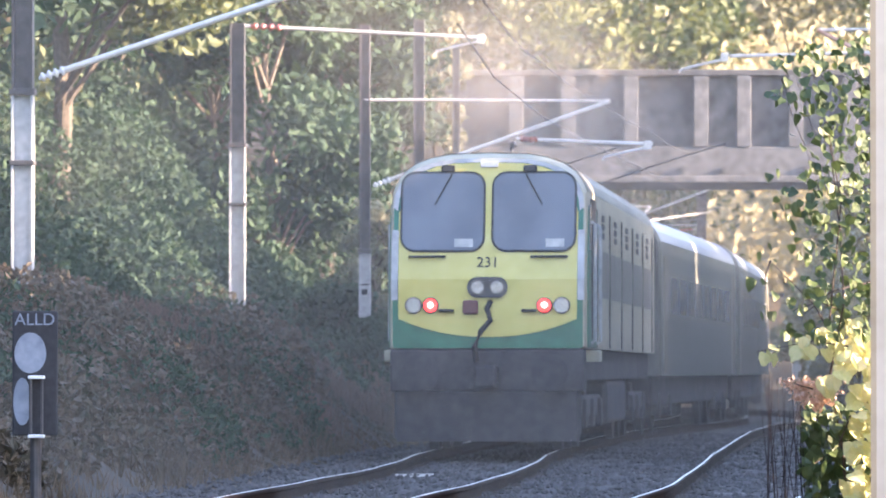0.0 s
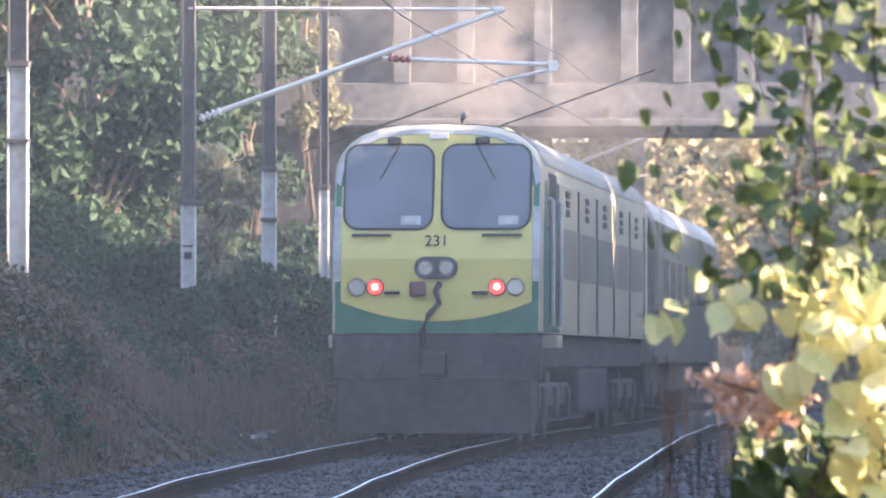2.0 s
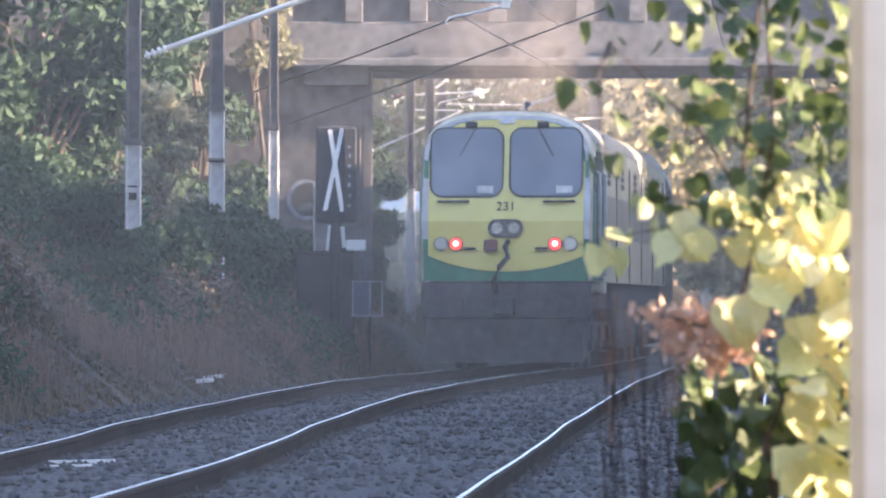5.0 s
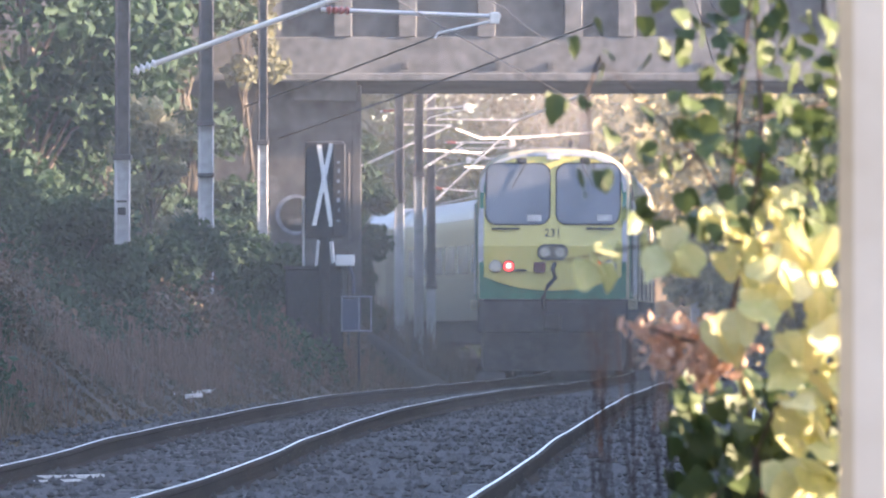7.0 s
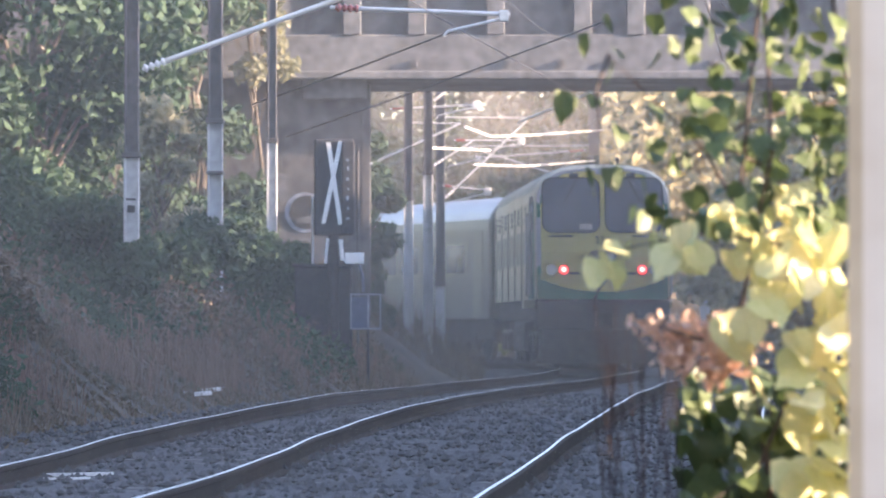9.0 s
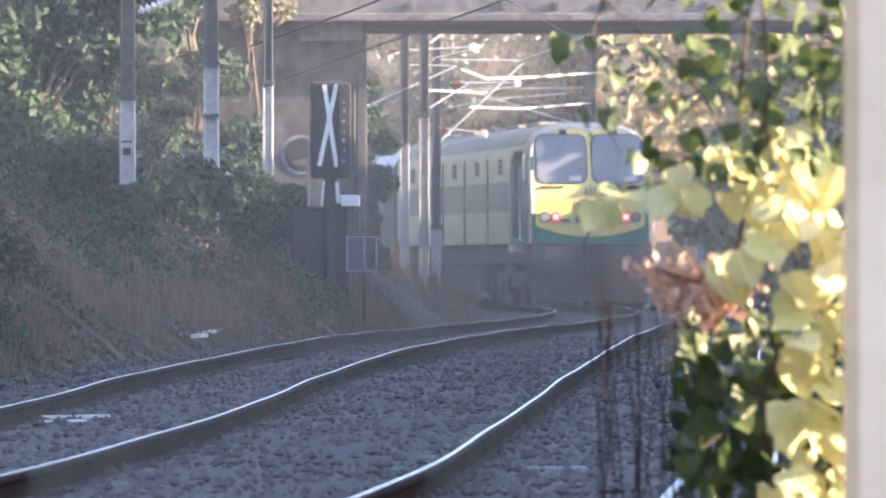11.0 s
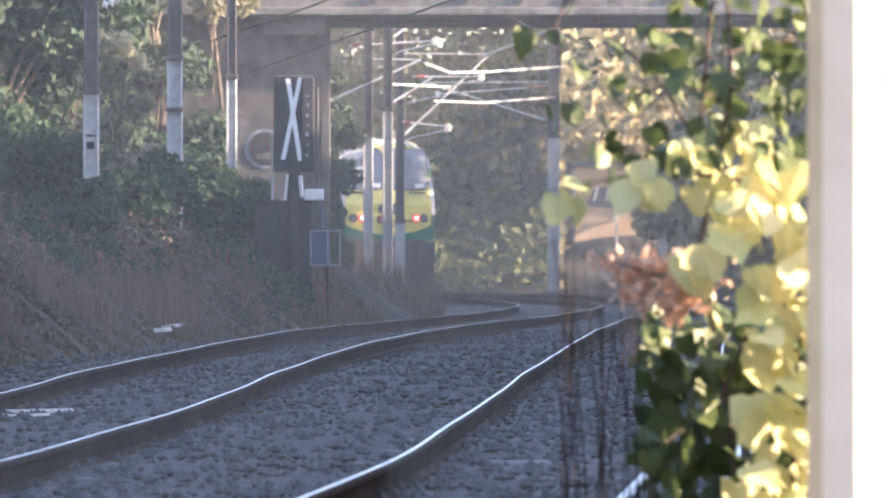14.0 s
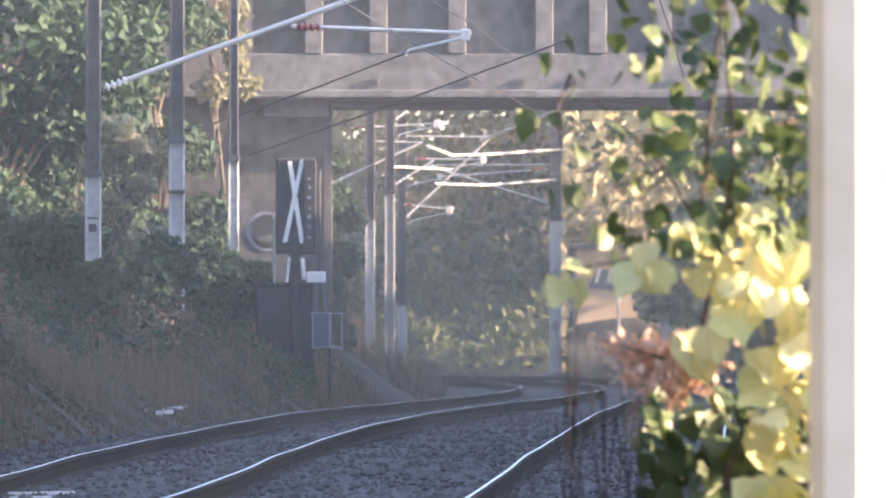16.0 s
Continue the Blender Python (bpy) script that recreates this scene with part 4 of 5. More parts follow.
def coach():
    t = thing("passenger_coach", Matrix(), "dull grey-green passenger coach with a pale roof", "railway coach", "coaches of the train")
    sec = section(1.37, 1.0, 3.1, 3.85)
    part("body", loft(bmesh.new(), [(0.25, section(1.33, 1.0, 3.1, 3.8)), (0.35, sec), (22.4, sec), (22.5, section(1.33, 1.0, 3.1, 3.8))]), M_COACH, t, "dull grey-green body")
    top = [(x * 1.006, z + 0.01) for x, z in sec if z > 3.12]
    bm = bmesh.new()
    a = [bm.verts.new((x, 0.36, z)) for x, z in top]
    b = [bm.verts.new((x, 22.4, z)) for x, z in top]
    for k in range(len(a) - 1):
        bm.faces.new((a[k], a[k + 1], b[k + 1], b[k]))
    part("roof", bm, M_ROOF, t, "pale silver roof")
    part("gangway", box(bmesh.new(), -0.6, 0.6, 0.0, 0.25, 1.0, 3.3, 0.04), M_RUBBER, t)
    part("underframe", box(bmesh.new(), -1.2, 1.2, 0.4, 22.3, 0.5, 1.0, 0.04), M_GRIME, t)
    for s in (-1, 1):
        x = s * 1.372
        part("window_band", box(bmesh.new(), x - 0.006, x + 0.006, 2.2, 20.6, 2.0, 2.8), M_BAND, t, "dark grey window band")
        for k in range(8):
            y = 2.6 + 2.25 * k
            part("window", box(bmesh.new(), x - 0.012, x + 0.012, y, y + 1.7, 2.08, 2.72, 0.008), M_GLASS, t)
        for y in (0.9, 21.0):
            part("door", box(bmesh.new(), x - 0.012, x + 0.012, y, y + 0.85, 1.05, 3.05, 0.01), M_BAND, t)
    for y in (3.5, 19.3):
        bogie(y, t, (-1.25, 1.25))
    return t


TRAIN_TIMES = [(0, 50.4), (0.5, 55.5), (1, 60.4), (1.5, 64.7), (2, 68.3), (2.5, 71.6), (3, 74.7), (3.5, 77.6), (4, 80.5), (4.5, 83.3), (5, 86.1), (6, 91.7), (7, 97.4),
               (8, 103.1), (9, 108.9), (10, 114.8), (11, 121.0), (12, 127.8), (12.5, 131.4), (13, 135.2), (13.5, 139.3), (14, 143.8), (14.5, 148.8), (15, 154.0), (16, 164.0)]


def on_track(s):
    return np.array([np.interp(s, LEFT_S, LEFT[:, 0]), np.interp(s, LEFT_S, LEFT[:, 1])])


def ride(vehicle, behind, length):
    """Key a vehicle along the left track; behind: metres of train between it and the tail."""
    rows = []
    for t, y in TRAIN_TIMES:
        s = np.interp(y, LEFT[:, 1], LEFT_S) + behind
        a, b = on_track(s + 0.06 * length), on_track(s + 0.94 * length)
        d = (b - a) / np.linalg.norm(b - a)
        p = a - d * 0.06 * length
        rows.append((t, Matrix.Translation((p[0], p[1], 0.0)) @ Matrix.Rotation(math.atan2(d[1], d[0]) - math.pi / 2, 4, "Z")))
    walk(vehicle, rows)


# ---- plants ----
def bank_plants():
    rng = np.random.default_rng(11)

    def on_bank(n, d0, d1, y0, y1, power=1.0):
        y = rng.uniform(y0, y1, n)
        d = d0 + (d1 - d0) * rng.uniform(0, 1, n)**power
        i = np.clip(np.searchsorted(LEFT[:, 1], y), 0, len(LEFT) - 1)
        p = LEFT[i] - LEFT_N[i] * d[:, None]
        return p, d

    def clumps(p, big):
        return big * np.clip(np.sin(p[:, 0] * 0.9 + p[:, 1] * 0.55) * np.cos(p[:, 1] * 0.31 - p[:, 0] * 0.4) + 0.55, 0, 2)
    # dry grass at the foot
    p, d = on_bank(15000, 2.5, 7.5, 20, 99, 1.4)
    q, _ = on_bank(11000, 2.4, 7.5, 106, 148, 1.1)
    bare = (p[:, 1] > 58) & (p[:, 1] < 81) & (d < 3.6)
    n_near = len(p)
    p = np.concatenate([p, q])
    z = height(p)
    n = len(p)
    h = rng.uniform(0.25, 0.7, n) * (0.5 + 0.7 * np.clip(clumps(p, 1.0), 0, 1.3))
    h[:n_near] *= np.where(bare, 0.3, 0.6)
    h[n_near:] *= 0.9
    lean = rng.normal(0, 0.35, (n, 2)) * h[:, None]
    ang = rng.uniform(0, math.pi, n)
    w = 0.012
    v = np.stack([np.column_stack([p[:, 0] - w * np.cos(ang), p[:, 1] - w * np.sin(ang), z - 0.03]),
                  np.column_stack([p[:, 0] + w * np.cos(ang), p[:, 1] + w * np.sin(ang), z - 0.03]),
                  np.column_stack([p[:, 0] + lean[:, 0], p[:, 1] + lean[:, 1], z + h])], 1).reshape(-1, 3)
    f = (np.arange(n)[:, None] * 3 + np.arange(3)[None]).tolist()
    tagged(mesh_of("dry_grass", v, f, M_DRYGRASS), "dry brown grass on the cutting slope", "grass", kind="stuff")
    # creeping cover at the ballast's edge
    p, d = on_bank(16000, 2.45, 3.9, 36, 99)
    z = height(p) + rng.uniform(0.0, 0.07, len(p))
    tagged(leaf_cloud("creeping_weeds", np.column_stack([p, z]), 0.045, M_BRAMBLE, seed=14), "low creeping weeds along the edge of the ballast", "weeds", kind="stuff")
    # brambles, then dark ivy higher up
    p, d = on_bank(95000, 2.9, 7.0, 25, 99)
    open_bed = (p[:, 1] > 60) & (p[:, 1] < 82) & (d < 3.75)
    p, d = p[~open_bed], d[~open_bed]
    z = height(p) + rng.uniform(0, 1, len(p)) * (0.2 + clumps(p, 0.6) * np.clip((d - 2.8) / 1.2, 0.1, 1))
    tagged(leaf_cloud("brambles", np.column_stack([p, z]), 0.055, M_BRAMBLE, seed=4), "low brownish bramble tangle on the bank", "brambles", kind="stuff")
    p, d = on_bank(60000, 2.8, 5.2, 40, 99)
    p = p[(p[:, 1] < 60) | (p[:, 1] > 82) | (d > 3.75)]
    lump = np.sin(p[:, 0] * 2.1 + p[:, 1] * 0.8) * np.cos(p[:, 1] * 0.47 + p[:, 0]) + rng.normal(0, 0.15, len(p))
    p, lump = p[lump > 0.15], lump[lump > 0.15]
    z = height(p) + rng.uniform(0, 1, len(p)) * (0.1 + 0.65 * np.clip(lump, 0, 1))
    tagged(leaf_cloud("green_weeds", np.column_stack([p, z]), 0.05, M_IVY, seed=15), "patches of green weeds among the brown growth", "weeds", kind="stuff")
    p, d = on_bank(150000, 3.9, 13.0, 20, 99)
    z = height(p) + rng.uniform(0, 1, len(p)) * (0.3 + clumps(p, 0.9) * np.clip((d - 4) / 3.5, 0.15, 1) + np.clip(d - 6.4, 0, 4) * 0.6)
    tagged(leaf_cloud("ivy_scrub", np.column_stack([p, z]), 0.075, M_IVY, seed=5), "dense dark green ivy and scrub on the bank", "scrub", kind="stuff")


def far_scrub():
    """Low growth on the slope past the bridge, haze put into its leaf colour."""
    rng = np.random.default_rng(17)
    n = 60000
    p = np.column_stack([rng.uniform(-30, 14, n), rng.uniform(112, 200, n)])
    dr, dl = beside(RIGHT, RIGHT_N, p), -beside(LEFT, LEFT_N, p)
    p = p[((dr > 3.6) | (dl > 5.0)) & (p[:, 0] < 0.021 * p[:, 1])]
    lump = np.clip(np.sin(p[:, 0] * 0.8) * np.cos(p[:, 1] * 0.45) + 0.6, 0, 2)
    z = height(p) + rng.uniform(0, 1, len(p))**0.7 * (0.5 + 1.2 * lump)
    tagged(leaf_cloud("far_scrub", np.column_stack([p, z]), 0.17, M_WOODS, seed=6), "green scrub beyond the bridge, haze put into its lighter leaf colour", "scrub", kind="stuff")


def tussocks():
    """Low drifts of long arching grass on the bank."""
    rng = np.random.default_rng(200)
    base = []
    for k in range(34):
        y = rng.uniform(46, 98)
        i = int(np.searchsorted(LEFT[:, 1], y))
        c = LEFT[i] - LEFT_N[i] * rng.uniform(3.0, 6.0)
        base.append(c + rng.normal(0, 1, (420, 2)) * [0.28, 0.7])
    base = np.concatenate(base)
    n = len(base)
    a = rng.uniform(0, math.tau, n)
    out = np.column_stack([np.cos(a), np.sin(a)])
    h, reach = rng.uniform(0.12, 0.6, n), rng.uniform(0.05, 0.4, n)
    side = np.column_stack([-out[:, 1], out[:, 0]]) * 0.006
    foot = height(base) - 0.03
    mid = base + out * (reach * 0.45)[:, None]
    tip = base + out * reach[:, None]
    v = np.stack([np.column_stack([base - side, foot]), np.column_stack([base + side, foot]),
                  np.column_stack([mid + side, foot + h]), np.column_stack([mid - side, foot + h]), np.column_stack([tip, foot + h * 0.75])], 1).reshape(-1, 3)
    f = [q for k in range(0, 5 * n, 5) for q in ((k, k + 1, k + 2, k + 3), (k + 3, k + 2, k + 4))]
    tagged(mesh_of("grass_tussocks", v, f, M_TUSSOCK), "brown dry grass drifts arching over the bank", "grass", kind="stuff")


def hedge():
    """Unseen hedge added along the tracks' far side to block sun below the trees."""
    rng = np.random.default_rng(19)
    n = 70000
    p = np.column_stack([rng.uniform(10.0, 12.5, n), rng.uniform(22.5, 108, n)])
    z = height(p) + rng.uniform(0, 6.0, n) * np.where((p[:, 1] > 56) & (p[:, 1] < 65.8), 1.5, 0.85 + 0.15 * np.sin(p[:, 1]))
    far_off = np.column_stack([rng.uniform(9.6, 11.0, 30000), rng.uniform(108, 152, 30000)])
    p = np.concatenate([p, far_off])
    z = np.concatenate([z, height(far_off) + rng.uniform(0, 1, 30000) * np.where((far_off[:, 1] > 120) & (far_off[:, 1] < 143), 6.6, 4.4)])
    tagged(leaf_cloud("hedge", np.column_stack([p, z]), 0.22, M_WOODS, seed=9), "unseen thick hedge added to shade the tracks", "hedge", kind="stuff")


def tree(x, y, tall, wide, mat, n, seed, leaf=0.16, label="broad dark green tree on top of the bank", low=0.25, girth=1.0):
    rng = np.random.default_rng(seed)
    z0 = float(height(np.array([[x, y]]))[0]) - 0.2
    t = thing("tree", Matrix.Translation((x, y, z0)), label, "tree", "trees")
    bm = bmesh.new()
    tube(bm, [(0, 0, 0), (0.15, 0.1, tall * 0.3), (-0.1, 0.2, tall * 0.6), (0.1, 0, tall * 0.85)], 0.04 * tall * 0.5 * girth, 8, 0.25)
    blobs = []
    for k in range(26):
        a, h = rng.uniform(0, math.tau), rng.uniform(low, 0.95)
        r = wide * (0.35 + 0.65 * math.sin(math.pi * min(1, h * 0.9 + 0.1))) * rng.uniform(0.4, 1.0)
        c = np.array([r * math.cos(a), r * math.sin(a), h * tall])
        blobs.append((c, wide * rng.uniform(0.2, 0.48)))
        tube(bm, [(0, 0, max(0.5, (h - 0.2) * tall)), c * [0.5, 0.5, 1] - [0, 0, 0.4], c], 0.012 * tall * 0.5 * girth, 5, 0.3)
    part("trunk", bm, M_BARK, t, "rough brown trunk and limbs")
    pts = []
    per = n // len(blobs)
    for c, r in blobs:
        g = rng.normal(size=(per, 3))
        g /= np.linalg.norm(g, axis=1, keepdims=True)
        pts.append(c + g * (r * rng.uniform(0.2, 1.2, (per, 1))) * [1, 1, 0.75])
    leaf_cloud("crown", np.concatenate(pts), leaf, mat, t, seed)
    return t


def bush(x, y, tall, wide, seed, mat=M_IVY, label="dark green bush round a mast's foot", n=5000):
    """A rounded bush: a fan of stems and a mound of small leaves in lobes."""
    rng = np.random.default_rng(seed)
    z0 = float(height(np.array([[x, y]]))[0]) - 0.1
    b = thing("bush", Matrix.Translation((x, y, z0)), label, "bush", "bushes on the bank")
    bm, pts = bmesh.new(), []
    for k in range(11):
        a, r, h = rng.uniform(0, math.tau), wide * rng.uniform(0.1, 0.75), tall * rng.uniform(0.25, 0.85)
        c = np.array([r * math.cos(a), r * math.sin(a), h])
        tube(bm, [(0, 0, 0), tuple(c * [0.4, 0.4, 0.6]), tuple(c)], 0.02, 5, 0.3)
        g = rng.normal(size=(n // 11, 3))
        g /= np.linalg.norm(g, axis=1, keepdims=True)
        p = c + g * (wide * rng.uniform(0.3, 0.55) * rng.uniform(0.3, 1.1, (n // 11, 1))) * [1, 1, 0.8]
        pts.append(p[p[:, 2] > 0])
    part("stems", bm, M_BARK, b)
    leaf_cloud("foliage", np.concatenate(pts), 0.07, mat, b, seed)
    return b


def woods():
    """The wooded slope that closes the view past the bridge."""
    rng = np.random.default_rng(21)
    for nm, mat, n, x0, x1, y0, y1, top, label in (
            ("far_woods", M_WOODS, 120000, -45, 16, 156, 210, 25, "woodland beyond the bridge, sunlight in its nearer leaves' colour"),
            # this belt uses the lit leaf copy, sunlight being part of its colour
            ("far_woods", M_SUNWOODS, 50000, -16, 9, 174, 194, 17, "woodland beyond the bridge, sunlight in its nearer leaves' colour"),
            ("autumn_woods", M_AUTUMN, 40000, 3, 8.5, 116, 195, 9, "yellow autumn woodland beyond the bridge, sunlight in its colour")):
        k = 360 if nm == "far_woods" else 420
        c = np.column_stack([rng.uniform(x0, x1, k), rng.uniform(y0, y1, k)])
        dr = beside(RIGHT, RIGHT_N, c)
        dl = -beside(LEFT, LEFT_N, c)
        c = c[(dr > 4.2) | (dl > 4.5)]
        k = len(c)
        g0 = height(c)
        c = np.column_stack([c, g0 + rng.uniform(0.05, 1, k) * top])
        r = rng.uniform(1.2, 2.8, k)
        i = rng.integers(0, k, n)
        g = rng.normal(size=(n, 3))
        g /= np.linalg.norm(g, axis=1, keepdims=True)
        p = c[i] + g * (r[i] * rng.uniform(0.5, 1.05, n))[:, None]
        dr = beside(RIGHT, RIGHT_N, p[:, :2])
        dl = -beside(LEFT, LEFT_N, p[:, :2])
        p = p[((dr > 3.0) | (dl > 3.2)) & ((nm == "far_woods") | (p[:, 0] > 0.021 * p[:, 1]))]
        # leaves in the camera's line of sight to the hut are left out
        p = p[(p[:, 1] > 168) | (p[:, 2] > 4.2) | (p[:, 0] < 0.0215 * p[:, 1]) | (p[:, 0] > 0.047 * p[:, 1])]
        tagged(leaf_cloud(nm, p, 0.22, mat, seed=8), label, "woodland", kind="stuff")


def big_leaf(name, mat, seed):
    """A broad toothed leaf, folded along its midrib, about 1 across; its stalk is at the origin."""
    rng = np.random.default_rng(seed)
    rim = []
    for a, r in ((-150, 0.36), (-120, 0.56), (-95, 0.62), (-70, 0.66), (-45, 0.65), (-20, 0.7), (0, 0.88), (20, 0.7), (45, 0.65), (70, 0.66), (95, 0.62), (120, 0.56), (150, 0.36)):
        r *= rng.uniform(0.86, 1.1)
        x, y = 0.7 * r * math.sin(radians(a)), 0.22 + 0.78 * r * math.cos(radians(a))
        rim.append((x, y, 0.16 * abs(x) - 0.22 * max(0, y - 0.3)**2 + rng.uniform(-0.03, 0.03)))
    v = [(0, 0, 0), (0, 0.25, 0.0), (0, 0.55, -0.01)] + rim
    f = []
    m = len(rim)
    for k in range(m - 1):
        hub = 1 if k in (0, 1, 2, m - 2, m - 3, m - 4) else 2
        f.append((hub, 3 + k + 1, 3 + k))
    f += [(0, 1, 3), (1, 0, 3 + m - 1), (1, 2, 6), (2, 1, 3 + m - 4)]
    me = bpy.data.meshes.new(name)
    me.from_pydata(v, [], f)
    me.materials.append(mat)
    return me


def shrub():
    """The near shrub: dark lobed leaves above, pale sunlight-coloured ones below, a rusty seed head and dry stems."""
    rng = np.random.default_rng(31)
    Y = 20.0
    t = thing("shrub", Matrix.Translation((1.35, Y, 0)), "tall leafy shrub, small dark leaves above, pale sunlight-coloured ones below", "shrub")
    kinds = {"d": [big_leaf("leaf", M_LEAFDARK, k) for k in range(4)], "p": [big_leaf("leaf", M_LEAFPALE, k + 9) for k in range(4)]}

    def put(px, py, size, kind, dy=None, face=0.0):
        ob = new("leaf", kinds[kind][rng.integers(0, 4)])
        ob.parent = t
        s = size * rng.uniform(0.75, 1.3)
        d = rng.uniform(-0.5, 0.6) if dy is None else dy
        e = Euler((radians(rng.normal(-62, 26)), radians(rng.normal(0, 26)), radians(rng.normal(face - 130, 45))))
        ob.matrix_basis = Matrix.LocRotScale(((px - 784) / 498 - 1.35, d, 1 + (598 - py) / 498), e, (s, s, s))
    # limbs
    for k in range(7):
        x = -0.35 + 0.28 * k
        pts = [(x * 0.7, rng.uniform(-0.2, 0.3), -0.25)]
        for h in (0.5, 1.0, 1.6, 2.2, 2.9):
            pts.append((x + rng.normal(0, 0.08), rng.uniform(-0.3, 0.4), h))
        part("stem", tube(bmesh.new(), pts, 0.014, 6, 0.35), M_TWIG, t)
    for a, b, c in (((1240, 410), (1290, -100), (1230, -420)), ((1250, 430), (1180, 300), (1010, 130)), ((1010, 130), (985, 200), (1000, 330)), ((1300, 330), (1200, 290), (1090, 330)), ((1420, 210), (1250, 250), (1130, 350)),
                    ((1330, 470), (1180, 445), (950, 490)), ((1230, 650), (1120, 620), (1075, 600)), ((1320, 740), (1280, 860), (1180, 930))):
        pts = [((p[0] - 784) / 498 - 1.35, rng.uniform(-0.2, 0.2), 1 + (598 - p[1]) / 498) for p in (a, b, c)]
        part("twig", tube(bmesh.new(), pts, 0.008, 5, 0.4), M_TWIG, t)
    n = 0
    while n < 950:  # dark crown, thinning out to its edge
        px, py = rng.uniform(1010, 1620), rng.uniform(-750, 430)
        edge = 1065 + 60 * math.sin(py * 0.013) + 45 * math.sin(py * 0.041 + 1) + (60 if py > 330 else 0)
        if px < edge or (px < edge + 150 and rng.uniform() < 0.5):
            continue
        put(px, py, 0.088, "d")
        n += 1
    for px, py in ((1020, 120), (1000, 70), (960, 95), (1015, 140), (985, 205), (930, 195), (985, 310), (970, 340), (1010, 330)):
        put(px, py, 0.1, "d", 0.0)
    for k in range(40):  # the long pale spray
        u = rng.uniform(0, 1)
        put(960 + 380 * u, 490 - 70 * u + rng.uniform(-45, 35) * (0.4 + u), 0.1 + 0.05 * u, "p", rng.uniform(-0.2, 0.2), 30)
    n = 0
    while n < 150:  # pale leaves, sunlight in their colour
        px, py = rng.uniform(1210, 1600), rng.uniform(430, 1060)
        edge = 1285 - 55 * math.sin((py - 420) * 0.011) + 30 * math.sin(py * 0.05)
        if px < edge:
            continue
        put(px, py, 0.185, "p", rng.uniform(-0.6, 0.0))
        n += 1
    for k in range(400):  # dark understory
        put(rng.uniform(1140, 1620), rng.uniform(690, 1130), 0.13, "d", rng.uniform(0.1, 0.8))
    # seed heads
    for ax, ay, bx, by in ((1232, 640, 1065, 612), (1235, 625, 1195, 705), (1180, 640, 1110, 668)):
        m = 150
        u = rng.uniform(0, 1, m)
        px = ax + (bx - ax) * u + rng.normal(0, 24, m) * (1.1 - 0.6 * u)
        py = ay + (by - ay) * u + rng.normal(0, 22, m) * (1.1 - 0.6 * u)
        p = np.column_stack([(px - 784) / 498 - 1.35, rng.normal(0, 0.04, m), 1 + (598 - py) / 498])
        ob = leaf_cloud("seed_head", p, 0.026, M_SEED, t, seed=40 + ax % 7)
        tagged(ob, "rusty pink dried seed head", kind="stuff")
    # dry stems in front of the far rail
    for k in range(19):
        x = rng.uniform(940, 1170)
        z = rng.uniform(560, 760)
        bx = x + rng.normal(25, 40)
        pts = [((bx - 784) / 498, 0, -0.25), ((bx + (x - bx) * 0.5 - 784) / 498, 0, (1 + (598 - z) / 498) * 0.5), ((x - 784) / 498, 0, 1 + (598 - z) / 498), ((x + rng.normal(0, 22) - 784) / 498, 0, 0.97 + (598 - z) / 498)]
        y = Y + rng.uniform(-0.3, 1.2)
        ob = obj("dry_stem", tube(bmesh.new(), [(a, y, c) for a, b, c in pts], 0.004, 5, 0.5), M_STEM)
        tagged(ob, "bare dry weed stem beside the track", "weed", "dry weed stems")


def near_post():
    p = thing("platform_post", Matrix.Translation((1.088, 15, 0)), "beige painted steel post with rounded edges", "post")
    p.rotation_euler = (0, 0, radians(-9))
    outline = [(-0.1 + 0.03 * (1 - math.cos(a)), -0.1 + 0.03 * (1 - math.sin(a))) for a in np.linspace(0, math.pi / 2, 7)] + [(0.025, -0.1), (0.032, -0.096), (0.1, -0.02), (0.1, 0.1), (-0.1, 0.1)]
    bm = bmesh.new()
    lo, hi = ([bm.verts.new((x, y, z)) for x, y in outline] for z in (-0.3, 6.0))
    for k in range(len(lo)):
        bm.faces.new((lo[k], lo[(k + 1) % len(lo)], hi[(k + 1) % len(lo)], hi[k]))
    bm.faces.new(lo[::-1])
    bm.faces.new(hi)
    part("shaft", bm, M_POST, p)
    # strip added for the soft yellowish tone along the post's left edge
    part("edge_strip", box(bmesh.new(), -0.103, -0.062, -0.1025, -0.06, -0.28, 5.95), M_POSTEDGE, p, "tan strip for the soft tone at the post's edge")
    part("bracket", box(bmesh.new(), 0.1, 0.34, -0.03, 0.03, 1.46, 1.5, 0.01), M_WHITE, p)
    f = thing("fence_panel", Matrix.Translation((1.27, 16.5, 0)), "brown painted boarded fence behind the post", "fence")
    first = part("board", box(bmesh.new(), 0, 0.145, -0.012, 0.012, -0.2, 2.6, 0.004), M_BOARD, f)
    for k in range(1, 14):
        ob = new("board", first.data)
        ob.parent = f
        ob.location = (0.15 * k, 0.003 * (k % 2), 0.01 * (k % 3))
    for z in (0.4, 2.1):
        part("rail", box(bmesh.new(), 0, 2.1, 0.015, 0.06, z, z + 0.08, 0.005), M_BOARD, f)


